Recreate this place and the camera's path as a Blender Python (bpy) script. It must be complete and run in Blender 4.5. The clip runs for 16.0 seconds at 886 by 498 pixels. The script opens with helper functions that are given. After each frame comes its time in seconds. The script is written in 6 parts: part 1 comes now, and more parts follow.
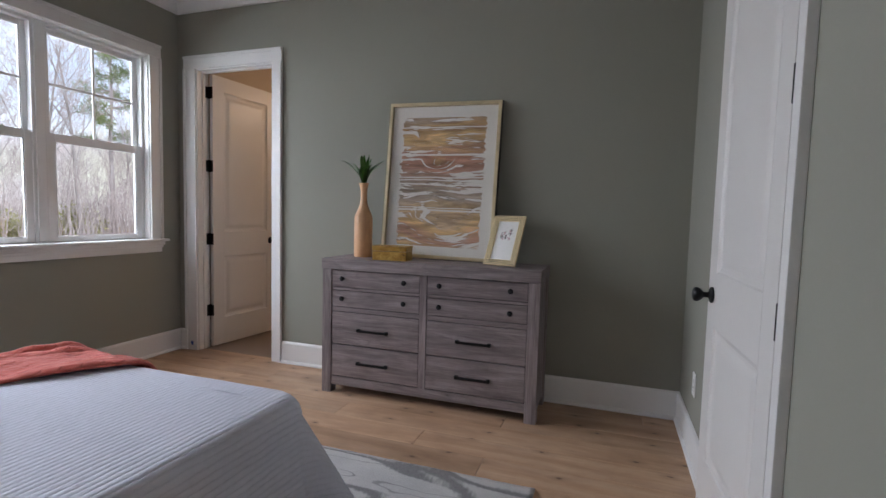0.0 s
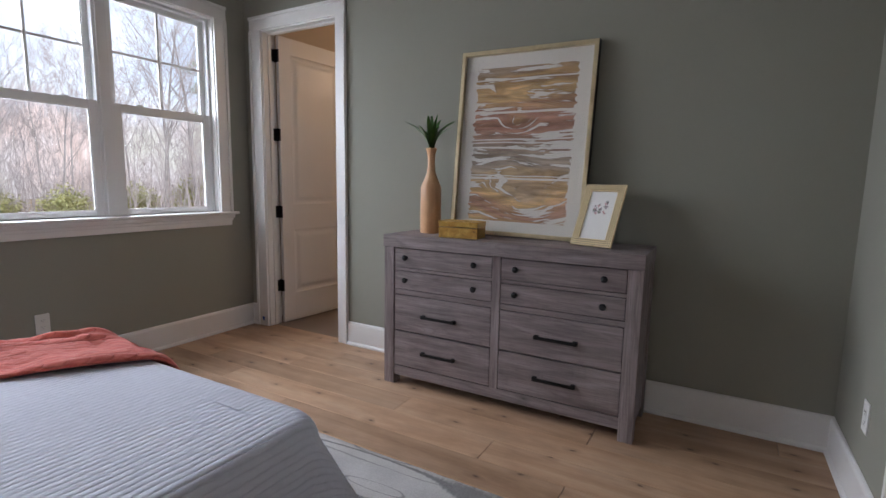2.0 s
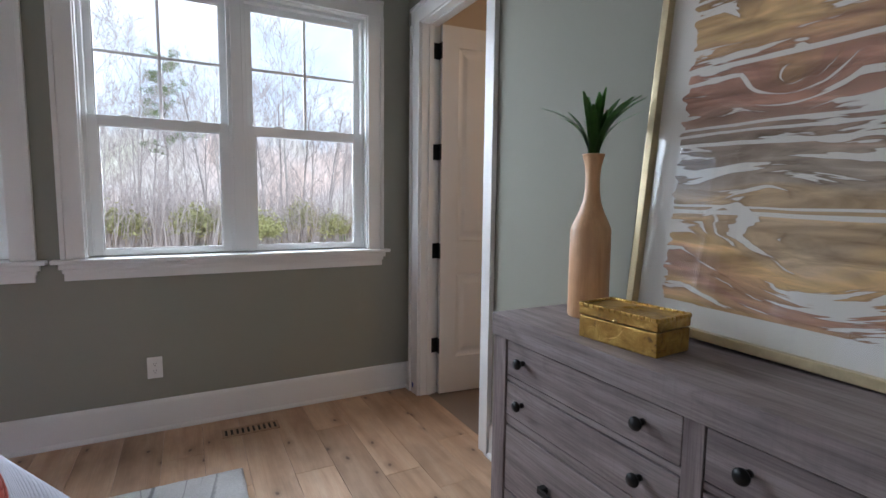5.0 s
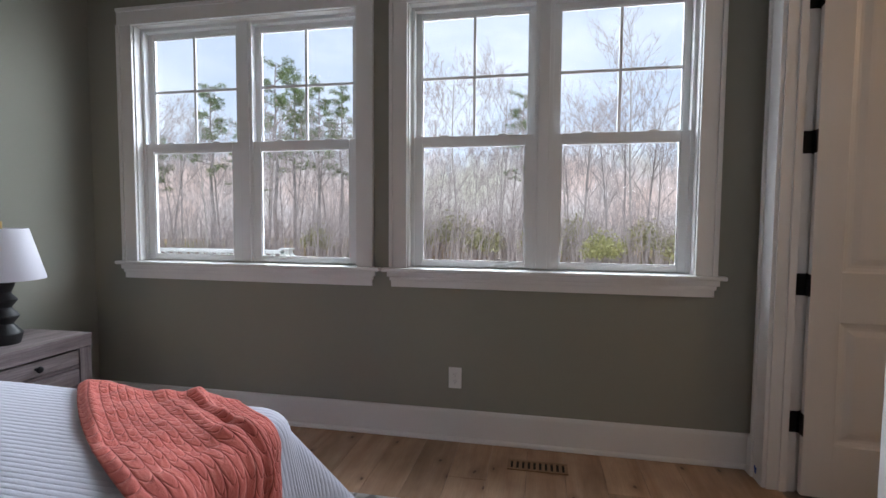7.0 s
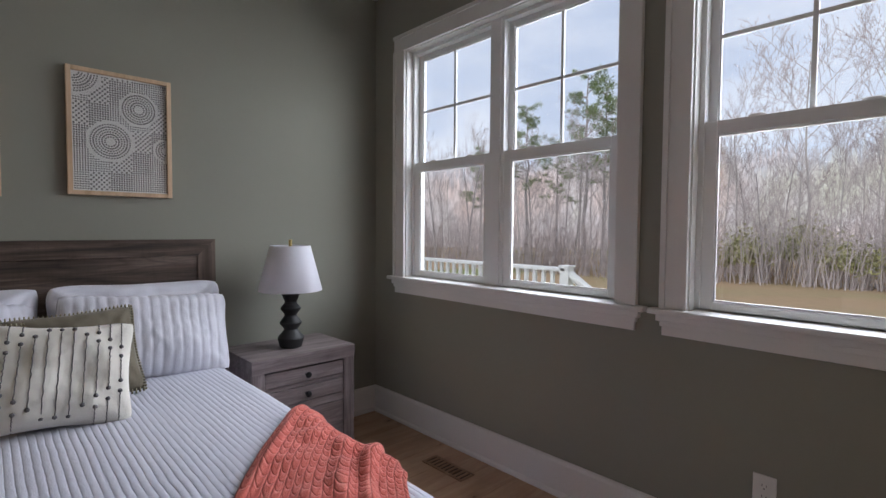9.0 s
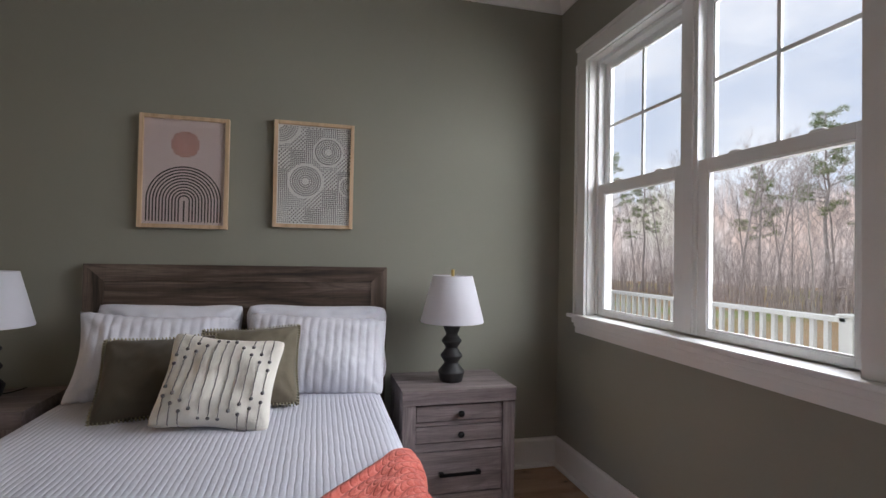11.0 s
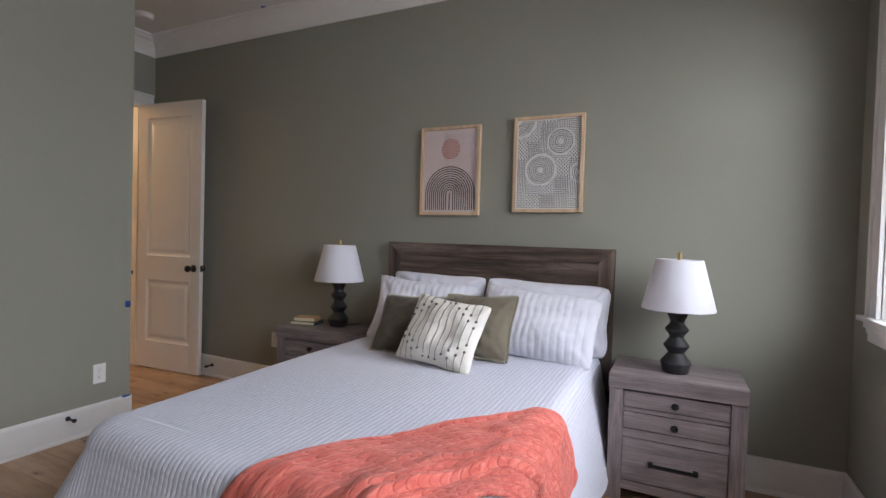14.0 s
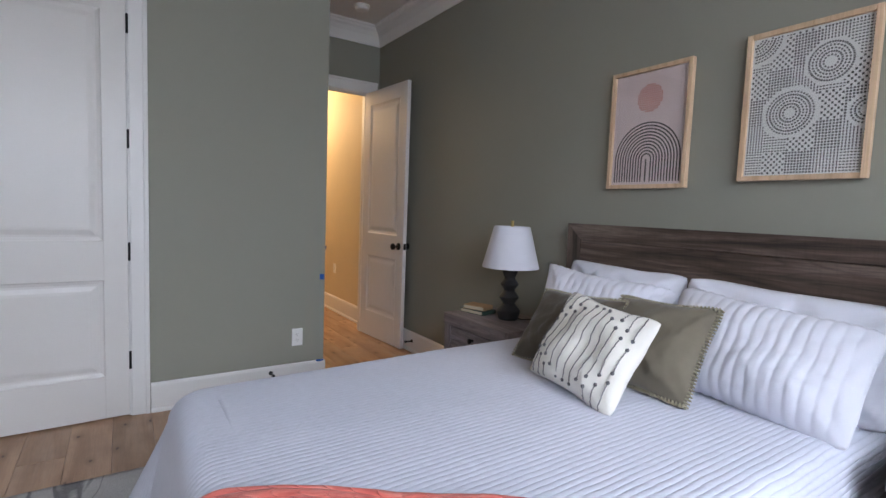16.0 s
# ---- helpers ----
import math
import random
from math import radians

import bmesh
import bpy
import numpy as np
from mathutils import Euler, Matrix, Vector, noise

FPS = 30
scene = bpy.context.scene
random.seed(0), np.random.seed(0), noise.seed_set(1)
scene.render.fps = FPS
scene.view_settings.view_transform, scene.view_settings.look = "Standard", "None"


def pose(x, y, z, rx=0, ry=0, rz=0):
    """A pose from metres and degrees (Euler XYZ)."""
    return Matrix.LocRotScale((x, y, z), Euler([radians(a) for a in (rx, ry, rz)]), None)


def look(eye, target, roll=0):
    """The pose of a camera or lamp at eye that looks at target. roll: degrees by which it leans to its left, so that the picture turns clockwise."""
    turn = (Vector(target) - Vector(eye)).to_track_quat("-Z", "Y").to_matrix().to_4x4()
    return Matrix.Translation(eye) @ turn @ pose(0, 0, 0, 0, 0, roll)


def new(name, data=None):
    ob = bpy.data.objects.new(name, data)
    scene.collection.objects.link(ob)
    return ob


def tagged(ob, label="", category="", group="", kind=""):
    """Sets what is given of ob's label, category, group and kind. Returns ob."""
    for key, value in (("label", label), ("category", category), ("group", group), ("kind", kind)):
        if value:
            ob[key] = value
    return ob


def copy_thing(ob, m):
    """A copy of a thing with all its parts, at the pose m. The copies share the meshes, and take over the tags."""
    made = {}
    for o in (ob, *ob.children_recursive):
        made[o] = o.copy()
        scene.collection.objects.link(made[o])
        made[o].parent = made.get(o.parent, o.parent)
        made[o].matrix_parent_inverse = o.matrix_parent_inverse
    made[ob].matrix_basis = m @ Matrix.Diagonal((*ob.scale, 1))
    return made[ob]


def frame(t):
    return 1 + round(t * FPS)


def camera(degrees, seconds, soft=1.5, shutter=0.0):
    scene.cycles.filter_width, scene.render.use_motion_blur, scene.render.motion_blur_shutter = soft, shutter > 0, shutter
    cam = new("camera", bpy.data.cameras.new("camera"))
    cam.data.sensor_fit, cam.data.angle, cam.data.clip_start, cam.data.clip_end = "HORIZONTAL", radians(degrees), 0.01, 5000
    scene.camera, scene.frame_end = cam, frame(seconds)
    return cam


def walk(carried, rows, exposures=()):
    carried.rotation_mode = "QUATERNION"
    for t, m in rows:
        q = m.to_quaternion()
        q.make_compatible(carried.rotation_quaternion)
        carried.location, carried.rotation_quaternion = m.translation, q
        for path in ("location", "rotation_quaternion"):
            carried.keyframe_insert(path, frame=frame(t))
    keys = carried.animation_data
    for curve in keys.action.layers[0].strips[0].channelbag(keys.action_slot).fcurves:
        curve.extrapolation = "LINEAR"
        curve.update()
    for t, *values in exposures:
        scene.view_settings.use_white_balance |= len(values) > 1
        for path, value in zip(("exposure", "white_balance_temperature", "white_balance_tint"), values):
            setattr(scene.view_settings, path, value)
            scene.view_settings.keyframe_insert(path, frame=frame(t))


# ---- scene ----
cam = camera(84.3, 16.0)
PATH = [
    (0, (0.234, -0.168, 1.24), (-0.41, 1.72, 1.099), 1.5),
    (0.5, (0.283, -0.155, 1.235), (-0.425, 1.706, 1.045), 1.3),
    (1, (0.313, -0.115, 1.21), (-0.49, 1.703, 0.984), 1.2),
    (1.5, (0.252, 0.064, 1.193), (-0.657, 1.826, 0.937), 1.0),
    (2, (0.146, 0.322, 1.235), (-0.829, 2.047, 0.968), 1.0),
    (2.5, (0.081, 0.643, 1.267), (-0.927, 2.351, 1.01), 1.0),
    (3, (-0.023, 0.952, 1.247), (-1.063, 2.645, 1.013), 1.0),
    (3.2, (-0.063, 1.067, 1.252), (-1.121, 2.749, 1.027), 1.0),
    (5.3, (-0.272, 1.895, 1.290), (-2.130, 2.600, 1.108), 0.4),
    (5.5, (-0.284, 1.955, 1.280), (-2.196, 2.514, 1.105), 0.2),
    (6, (-0.387, 2.036, 1.266), (-2.370, 2.239, 1.102), 0.0),
    (6.5, (-0.524, 2.080, 1.268), (-2.517, 1.989, 1.127), 0.2),
    (7, (-0.638, 2.073, 1.250), (-2.597, 1.684, 1.132), 0.4),
    (7.5, (-0.75, 2.07, 1.271), (-2.616, 1.362, 1.14), 0.4),
    (8, (-0.959, 2.089, 1.278), (-2.683, 1.082, 1.153), 0.3),
    (8.5, (-1.127, 2.07, 1.306), (-2.695, 0.833, 1.191), 0.4),
    (9, (-1.298, 2.071, 1.298), (-2.669, 0.616, 1.213), 0.4),
    (9.2, (-1.37, 2.065, 1.327), (-2.644, 0.527, 1.219), 0.2),
    (11.3, (-1.917, 2.071, 1.29), (-2.252, 0.1, 1.346), 1.1),
    (11.5, (-1.973, 2.076, 1.29), (-2.194, 0.09, 1.357), 1.0),
    (12, (-2.093, 2.113, 1.296), (-2.059, 0.114, 1.367), 1.4),
    (12.5, (-2.204, 2.176, 1.285), (-1.934, 0.195, 1.358), 1.5),
    (13, (-2.285, 2.254, 1.284), (-1.83, 0.307, 1.329), 1.6),
    (13.5, (-2.394, 2.258, 1.26), (-1.753, 0.363, 1.266), 1.6),
    (14, (-2.528, 2.225, 1.27), (-1.671, 0.419, 1.223), 1.7),
    (14.5, (-2.577, 2.079, 1.255), (-1.502, 0.394, 1.17), 1.9),
    (15, (-2.614, 1.857, 1.275), (-1.335, 0.324, 1.153), 2.1),
    (15.5, (-2.642, 1.626, 1.281), (-1.186, 0.262, 1.142), 2.1),
    (16, (-2.644, 1.419, 1.273), (-0.983, 0.316, 1.117), 2.2),
]
EXPOSED = [(0.0, 0.38, 6000, 15.5), (1.5, 0.37, 6000, 16.0), (2.5, 0.45, 6080, 15.0), (3.0, 0.58, 6100, 14.5), (5.5, 0.36, 5720, 10.5), (6.5, 0.08, 5880, 11.5), (7.0, 0.06, 6000, 13.0), (8.0, -0.05, 6100, 14.5), (9.0, -0.22, 6200, 16.0), (11.3, -0.04, 6500, 15.5), (12.5, 0.08, 6500, 16.0), (13.5, 0.21, 6400, 16.3), (15.0, 0.50, 6000, 16.5), (16.0, 0.36, 5900, 15.5)]
walk(cam, [(t, look(eye, target, roll)) for t, eye, target, roll in PATH], EXPOSED)

# ---- daylight: an overcast morning, the veiled sun behind the house ----
world = bpy.data.worlds.new("overcast_sky")
scene.world = world
world.use_nodes = True
wn, wl = world.node_tree.nodes, world.node_tree.links
wn.clear()
w_out, w_bg = wn.new("ShaderNodeOutputWorld"), wn.new("ShaderNodeBackground")
w_sky = wn.new("ShaderNodeTexSky")
w_sky.sky_type, w_sky.sun_disc = "NISHITA", False
w_sky.sun_elevation, w_sky.sun_rotation = radians(38), radians(111)
w_dim = wn.new("ShaderNodeVectorMath")
w_dim.operation = "SCALE"
w_dim.inputs["Scale"].default_value = 0.12
w_co, w_map = wn.new("ShaderNodeTexCoord"), wn.new("ShaderNodeMapping")
w_map.inputs["Scale"].default_value = (1.0, 1.0, 2.6)
w_noise, w_ramp, w_mix = wn.new("ShaderNodeTexNoise"), wn.new("ShaderNodeValToRGB"), wn.new("ShaderNodeMix")
w_noise.inputs["Scale"].default_value, w_noise.inputs["Detail"].default_value = 3.2, 6.0
w_noise.inputs["Roughness"].default_value = 0.55
w_ramp.color_ramp.elements[0].position, w_ramp.color_ramp.elements[0].color = 0.36, (0.64, 0.72, 0.86, 1)
w_ramp.color_ramp.elements[1].position, w_ramp.color_ramp.elements[1].color = 0.60, (0.88, 0.92, 0.99, 1)
w_mix.data_type = "RGBA"
w_mix.inputs["Factor"].default_value = 0.9
wl.new(w_sky.outputs[0], w_dim.inputs[0])
wl.new(w_co.outputs["Generated"], w_map.inputs["Vector"])
wl.new(w_map.outputs[0], w_noise.inputs["Vector"])
wl.new(w_noise.outputs["Fac"], w_ramp.inputs["Fac"])
wl.new(w_dim.outputs[0], w_mix.inputs["A"])
wl.new(w_ramp.outputs["Color"], w_mix.inputs["B"])
wl.new(w_mix.outputs["Result"], w_bg.inputs["Color"])
w_bg.inputs["Strength"].default_value = 1.2
wl.new(w_bg.outputs[0], w_out.inputs["Surface"])

SUN = new("sun", bpy.data.lights.new("sun", "SUN"))
SUN.data.energy, SUN.data.angle, SUN.data.color = 2.0, radians(60), (1.0, 0.97, 0.93)
SUN.matrix_world = look((18, -10, 24), (-10, 0.6, 0.5))


def lamp(name, kind, energy, colour, m, size=0.1):
    ob = new(name, bpy.data.lights.new(name, kind))
    ob.data.energy, ob.data.color, ob.matrix_world = energy, colour, m
    if kind == "AREA":
        ob.data.size = size
    else:
        ob.data.shadow_soft_size = size
    return ob


# daylight of the high sky, falling in through the two window openings
for w_y, w_w in ((0.295, 1.49), (2.09, 1.53)):
    sky_in = lamp("window_daylight", "AREA", 88, (0.93, 0.97, 1.0), look((-4.2, w_y, 2.35), (-0.6, w_y, 0.90)), 2.0)
    sky_in.data.shape, sky_in.data.size_y = "RECTANGLE", 1.9
    sky_in.data.spread = radians(150)

# the warm ceiling lights of the hall and of the bathroom
lamp("hall_lamp", "POINT", 62, (1.0, 0.66, 0.32), pose(3.8, -0.15, 2.55), 0.3)
lamp("bath_lamp", "POINT", 17, (1.0, 0.70, 0.44), pose(-1.6, 4.9, 2.5), 0.12)


# ---- materials ----
def mat(name):
    m = bpy.data.materials.new(name)
    m.use_nodes = True
    return m, m.node_tree.nodes, m.node_tree.links, m.node_tree.nodes["Principled BSDF"]


def coords(n, l, scale=(1, 1, 1), kind="Object", jitter=0.0):
    co, mp = n.new("ShaderNodeTexCoord"), n.new("ShaderNodeMapping")
    mp.inputs["Scale"].default_value = scale
    l.new(co.outputs[kind], mp.inputs["Vector"])
    if jitter:
        info, mul, com = n.new("ShaderNodeObjectInfo"), n.new("ShaderNodeMath"), n.new("ShaderNodeCombineXYZ")
        mul.operation = "MULTIPLY"
        mul.inputs[1].default_value = jitter
        l.new(info.outputs["Random"], mul.inputs[0])
        for k in range(3):
            l.new(mul.outputs[0], com.inputs[k])
        l.new(com.outputs[0], mp.inputs["Location"])
    return mp.outputs[0]


def noisy(n, l, vec, scale, detail=4.0, rough=0.55, distort=0.0):
    t = n.new("ShaderNodeTexNoise")
    t.inputs["Scale"].default_value, t.inputs["Detail"].default_value = scale, detail
    t.inputs["Roughness"].default_value, t.inputs["Distortion"].default_value = rough, distort
    l.new(vec, t.inputs["Vector"])
    return t.outputs["Fac"]


def ramp(n, l, fac, *stops):
    r = n.new("ShaderNodeValToRGB")
    e = r.color_ramp.elements
    while len(e) < len(stops):
        e.new(0.5)
    for k, (p, c) in zip(e, stops):
        k.position, k.color = p, (*c, 1) if len(c) == 3 else c
    l.new(fac, r.inputs["Fac"])
    return r.outputs["Color"]


def blend(n, l, a, b, fac, mode="MIX"):
    m = n.new("ShaderNodeMix")
    m.data_type, m.blend_type = "RGBA", mode
    for key, v in (("A", a), ("B", b), ("Factor", fac)):
        if isinstance(v, (int, float)):
            m.inputs[key].default_value = v
        elif isinstance(v, tuple):
            m.inputs[key].default_value = (*v, 1)
        else:
            l.new(v, m.inputs[key])
    return m.outputs["Result"]


def calc(n, l, op, a, b=0.0, c=0.0):
    m = n.new("ShaderNodeMath")
    m.operation = op
    for k, v in enumerate((a, b, c)):
        if isinstance(v, (int, float)):
            m.inputs[k].default_value = v
        else:
            l.new(v, m.inputs[k])
    return m.outputs[0]


def bumped(n, l, p, height, strength=0.3, distance=0.01):
    b = n.new("ShaderNodeBump")
    b.inputs["Strength"].default_value, b.inputs["Distance"].default_value = strength, distance
    l.new(height, b.inputs["Height"])
    l.new(b.outputs[0], p.inputs["Normal"])


def plain(name, col, rough=0.5, metal=0.0, var=0.12, scale=3.0, fine=90.0, bump=0.08, dist=0.002, sheen=0.0, spec=0.5):
    """Paint, metal, ceramic, cloth: two scales of variation and a fine relief."""
    m, n, l, p = mat(name)
    v = coords(n, l)
    big, small = noisy(n, l, v, scale), noisy(n, l, v, fine, 3.0)
    lo, hi = tuple(c * (1 - var) for c in col), tuple(min(1, c * (1 + var)) for c in col)
    c1 = ramp(n, l, big, (0.3, lo), (0.7, hi))
    c2 = ramp(n, l, small, (0.3, (1 - var * 0.6,) * 3), (0.7, (1, 1, 1)))
    l.new(blend(n, l, c1, c2, 1.0, "MULTIPLY"), p.inputs["Base Color"])
    l.new(calc(n, l, "MULTIPLY_ADD", big, 0.14, rough - 0.07), p.inputs["Roughness"])
    p.inputs["Metallic"].default_value = metal
    p.inputs["Specular IOR Level"].default_value = spec
    if sheen:
        p.inputs["Sheen Weight"].default_value, p.inputs["Sheen Roughness"].default_value = sheen, 0.4
    bumped(n, l, p, small, bump, dist)
    return m


def timber(name, dark, mid, light, axis=0, stretch=14.0, scale=2.2, rough=0.55, bump=0.2, knots=0.0, knot_col=(0.06, 0.03, 0.02), tone=0.0, flat=False, rings=0.0, fibre=0.8):
    """Wood with its grain along one axis of the object: broad figure, growth rings, fine fibres, saw marks; knots: how many show."""
    m, n, l, p = mat(name)

    def along(near, across):
        return coords(n, l, tuple(near if k == axis else across for k in range(3)), jitter=37.0)

    g = noisy(n, l, along(1.0, stretch), scale, 6.0, 0.6, 0.5)
    f = noisy(n, l, along(2.2, 75.0), 3.0, 5.0, 0.68, 0.1)
    blot = noisy(n, l, along(1.0, 1.6), 4.5, 4.0, 0.6)
    c = ramp(n, l, g, (0.32, dark), (0.5, mid), (0.70, light))
    c = blend(n, l, c, ramp(n, l, f, (0.34, (0.62, 0.60, 0.60)), (0.50, (0.96, 0.96, 0.96)), (0.68, (1.14, 1.14, 1.14))), fibre, "MULTIPLY")
    c = blend(n, l, c, ramp(n, l, blot, (0.32, (0.80, 0.79, 0.79)), (0.6, (1.06, 1.06, 1.06))), 0.75, "MULTIPLY")
    if rings:
        turn = calc(n, l, "FRACT", calc(n, l, "MULTIPLY", noisy(n, l, along(0.55, 5.5), scale * 0.8, 2.5, 0.45, 0.5), 13.0))
        saw = noisy(n, l, along(60.0, 3.0), 2.4, 3.0, 0.6)
        c = blend(n, l, c, ramp(n, l, turn, (0.0, (0.50, 0.48, 0.48)), (0.22, (0.95, 0.95, 0.95)), (0.85, (1.05, 1.05, 1.05)), (1.0, (0.62, 0.60, 0.60))), rings, "MULTIPLY")
        c = blend(n, l, c, ramp(n, l, saw, (0.36, (0.72, 0.72, 0.72)), (0.46, (1, 1, 1))), rings * 0.6, "MULTIPLY")
    if knots:
        kv = coords(n, l, tuple(1.0 if k == axis else 2.0 for k in range(3)), jitter=53.0)
        w = n.new("ShaderNodeTexVoronoi")
        w.inputs["Scale"].default_value, w.inputs["Randomness"].default_value = 3.1, 1.0
        if flat:
            w.voronoi_dimensions = "2D"
        wob = n.new("ShaderNodeVectorMath")
        wob.operation = "ADD"
        nz = n.new("ShaderNodeTexNoise")
        nz.inputs["Scale"].default_value = 9.0
        sca = n.new("ShaderNodeVectorMath")
        sca.operation = "SCALE"
        sca.inputs["Scale"].default_value = 0.06
        l.new(kv, nz.inputs["Vector"])
        l.new(nz.outputs["Color"], sca.inputs[0])
        l.new(kv, wob.inputs[0])
        l.new(sca.outputs[0], wob.inputs[1])
        l.new(wob.outputs[0], w.inputs["Vector"])
        sel = calc(n, l, "GREATER_THAN", n_sep(n, l, w.outputs["Color"]), 1.0 - knots)
        spot = ramp(n, l, w.outputs["Distance"], (0.02, (0.95, 0.95, 0.95)), (0.06, (0.30, 0.30, 0.30)), (0.20, (0, 0, 0)))
        c = blend(n, l, c, knot_col, calc(n, l, "MULTIPLY", n_sep(n, l, spot), sel))
    if tone:
        info = n.new("ShaderNodeObjectInfo")
        c = blend(n, l, c, ramp(n, l, info.outputs["Random"], (0.0, (1 - tone, 1 - tone * 1.1, 1 - tone * 1.2)), (0.5, (1, 0.97, 0.94)), (1.0, (1 + tone * 0.4, 1 + tone * 0.3, 1 + tone * 0.2))), 1.0, "MULTIPLY")
    l.new(c, p.inputs["Base Color"])
    l.new(calc(n, l, "MULTIPLY_ADD", f, 0.25, rough - 0.12), p.inputs["Roughness"])
    bumped(n, l, p, f, bump, 0.002)
    return m


def n_sep(n, l, colour):
    s = n.new("ShaderNodeSeparateColor")
    l.new(colour, s.inputs[0])
    return s.outputs[0]


def pane(name, ior=1.45, tint=(1, 1, 1), boost=1.0):
    """A thin clear pane: what is behind it, and a mirror's gloss by its angle."""
    m = bpy.data.materials.new(name)
    m.use_nodes = True
    n, l = m.node_tree.nodes, m.node_tree.links
    n.clear()
    out, mix, tr, gl, fr = (n.new("ShaderNode" + k) for k in ("OutputMaterial", "MixShader", "BsdfTransparent", "BsdfGlossy", "LayerWeight"))
    tr.inputs["Color"].default_value = (*tint, 1)
    gl.inputs["Roughness"].default_value = 0.01
    fr.inputs["Blend"].default_value = 0.5
    base = ((ior - 1) / (ior + 1)) ** 2
    edge = calc(n, l, "POWER", fr.outputs["Facing"], 5.0)
    l.new(calc(n, l, "MULTIPLY_ADD", edge, (1 - base) * boost * 0.9, base * boost), mix.inputs["Fac"])
    l.new(tr.outputs[0], mix.inputs[1])
    l.new(gl.outputs[0], mix.inputs[2])
    l.new(mix.outputs[0], out.inputs["Surface"])
    return m


WALL = plain("sage_paint", (0.288, 0.285, 0.238), 0.75, var=0.03, scale=0.9, fine=180, bump=0.10, dist=0.001, spec=0.3)
TRIM = plain("white_trim_paint", (0.76, 0.75, 0.73), 0.38, var=0.03, scale=1.6, fine=120, bump=0.03)
DOORW = plain("white_door_paint", (0.72, 0.70, 0.67), 0.35, var=0.03, scale=1.3, fine=150, bump=0.04)
VINYL = plain("white_vinyl", (0.80, 0.81, 0.81), 0.35, var=0.02, bump=0.02)
CEIL = plain("ceiling_paint", (0.74, 0.72, 0.68), 0.85, var=0.03, scale=1.0, fine=160, bump=0.12, dist=0.0015, spec=0.2)
CREAM = plain("cream_paint", (0.66, 0.56, 0.38), 0.7, var=0.03, bump=0.05)
TAUPE = plain("taupe_paint", (0.50, 0.42, 0.33), 0.7, var=0.03, bump=0.05)
BLACK = plain("black_metal", (0.012, 0.012, 0.013), 0.42, 0.6, var=0.2, bump=0.03)
BLACKM = plain("matt_black_ceramic", (0.016, 0.016, 0.017), 0.55, var=0.2, scale=8, fine=200, bump=0.06)
DARK = plain("dark_gap", (0.02, 0.018, 0.017), 0.8)
BRASS = plain("brushed_brass", (0.55, 0.40, 0.16), 0.32, 0.9, var=0.12, bump=0.05)
GREYW = timber("grey_washed_wood", (0.165, 0.130, 0.131), (0.243, 0.201, 0.199), (0.325, 0.278, 0.274), 0, 13, 1.9, 0.55, 0.3, 0.12, (0.05, 0.04, 0.04), rings=0.36)
GREYV = timber("grey_washed_wood_upright", (0.165, 0.130, 0.131), (0.243, 0.201, 0.199), (0.325, 0.278, 0.274), 2, 13, 1.9, 0.55, 0.3, rings=0.45)
BROWNW = timber("weathered_brown_wood", (0.014, 0.009, 0.007), (0.092, 0.062, 0.046), (0.205, 0.155, 0.125), 0, 13, 1.5, 0.55, 0.4, rings=0.7)
BROWNV = timber("weathered_brown_wood_upright", (0.03, 0.021, 0.016), (0.10, 0.07, 0.052), (0.19, 0.14, 0.11), 2, 16, 1.3, 0.55, 0.4, rings=0.7)
OAK = timber("oak_floor", (0.38, 0.235, 0.14), (0.48, 0.315, 0.20), (0.55, 0.385, 0.26), 0, 9, 1.2, 0.42, 0.12, 0.55, (0.10, 0.05, 0.028), 0.20, True, fibre=0.35)
MAPLE = timber("pale_maple", (0.55, 0.37, 0.22), (0.66, 0.47, 0.30), (0.72, 0.54, 0.36), 2, 12, 2.0, 0.45, 0.08, fibre=0.35)
VASEW = timber("turned_wood", (0.56, 0.30, 0.14), (0.68, 0.39, 0.20), (0.74, 0.46, 0.25), 2, 8, 2.5, 0.42, 0.06, fibre=0.18)
CHAMP = plain("champagne_metal_frame", (0.62, 0.52, 0.33), 0.36, 0.75, var=0.15, scale=14, fine=160, bump=0.12)
CANE = plain("cream_gold_lacquer", (0.80, 0.64, 0.36), 0.42, 0.1, var=0.1, bump=0.08)
PAPER = plain("white_paper", (0.78, 0.77, 0.74), 0.8, var=0.03, fine=300, bump=0.05)
PINKP = plain("blush_paper", (0.66, 0.55, 0.53), 0.8, var=0.03, fine=300, bump=0.05)
GREYP = plain("pale_grey_paper", (0.56, 0.54, 0.53), 0.8, var=0.04, fine=300, bump=0.05)
INK = plain("warm_black_ink", (0.05, 0.038, 0.035), 0.8)
TERRA = plain("terracotta_ink", (0.52, 0.24, 0.19), 0.8, var=0.2)
WINGLASS = pane("window_glass", 1.45, (0.97, 0.985, 0.98))
PICGLASS = pane("picture_glass", 1.5)
SHADE = plain("white_linen_shade", (0.63, 0.625, 0.675), 0.9, var=0.02, scale=6, fine=420, bump=0.15, dist=0.001)
LINEN = plain("white_cotton", (0.69, 0.69, 0.755), 0.9, var=0.03, scale=5, fine=260, bump=0.25, dist=0.003, sheen=0.15)
OLIVE = plain("olive_linen", (0.085, 0.070, 0.050), 0.95, var=0.15, scale=6, fine=420, bump=0.4, dist=0.002, sheen=0.2)
OLIVEL = plain("light_olive_linen", (0.168, 0.145, 0.103), 0.95, var=0.15, scale=6, fine=420, bump=0.4, dist=0.002, sheen=0.2)
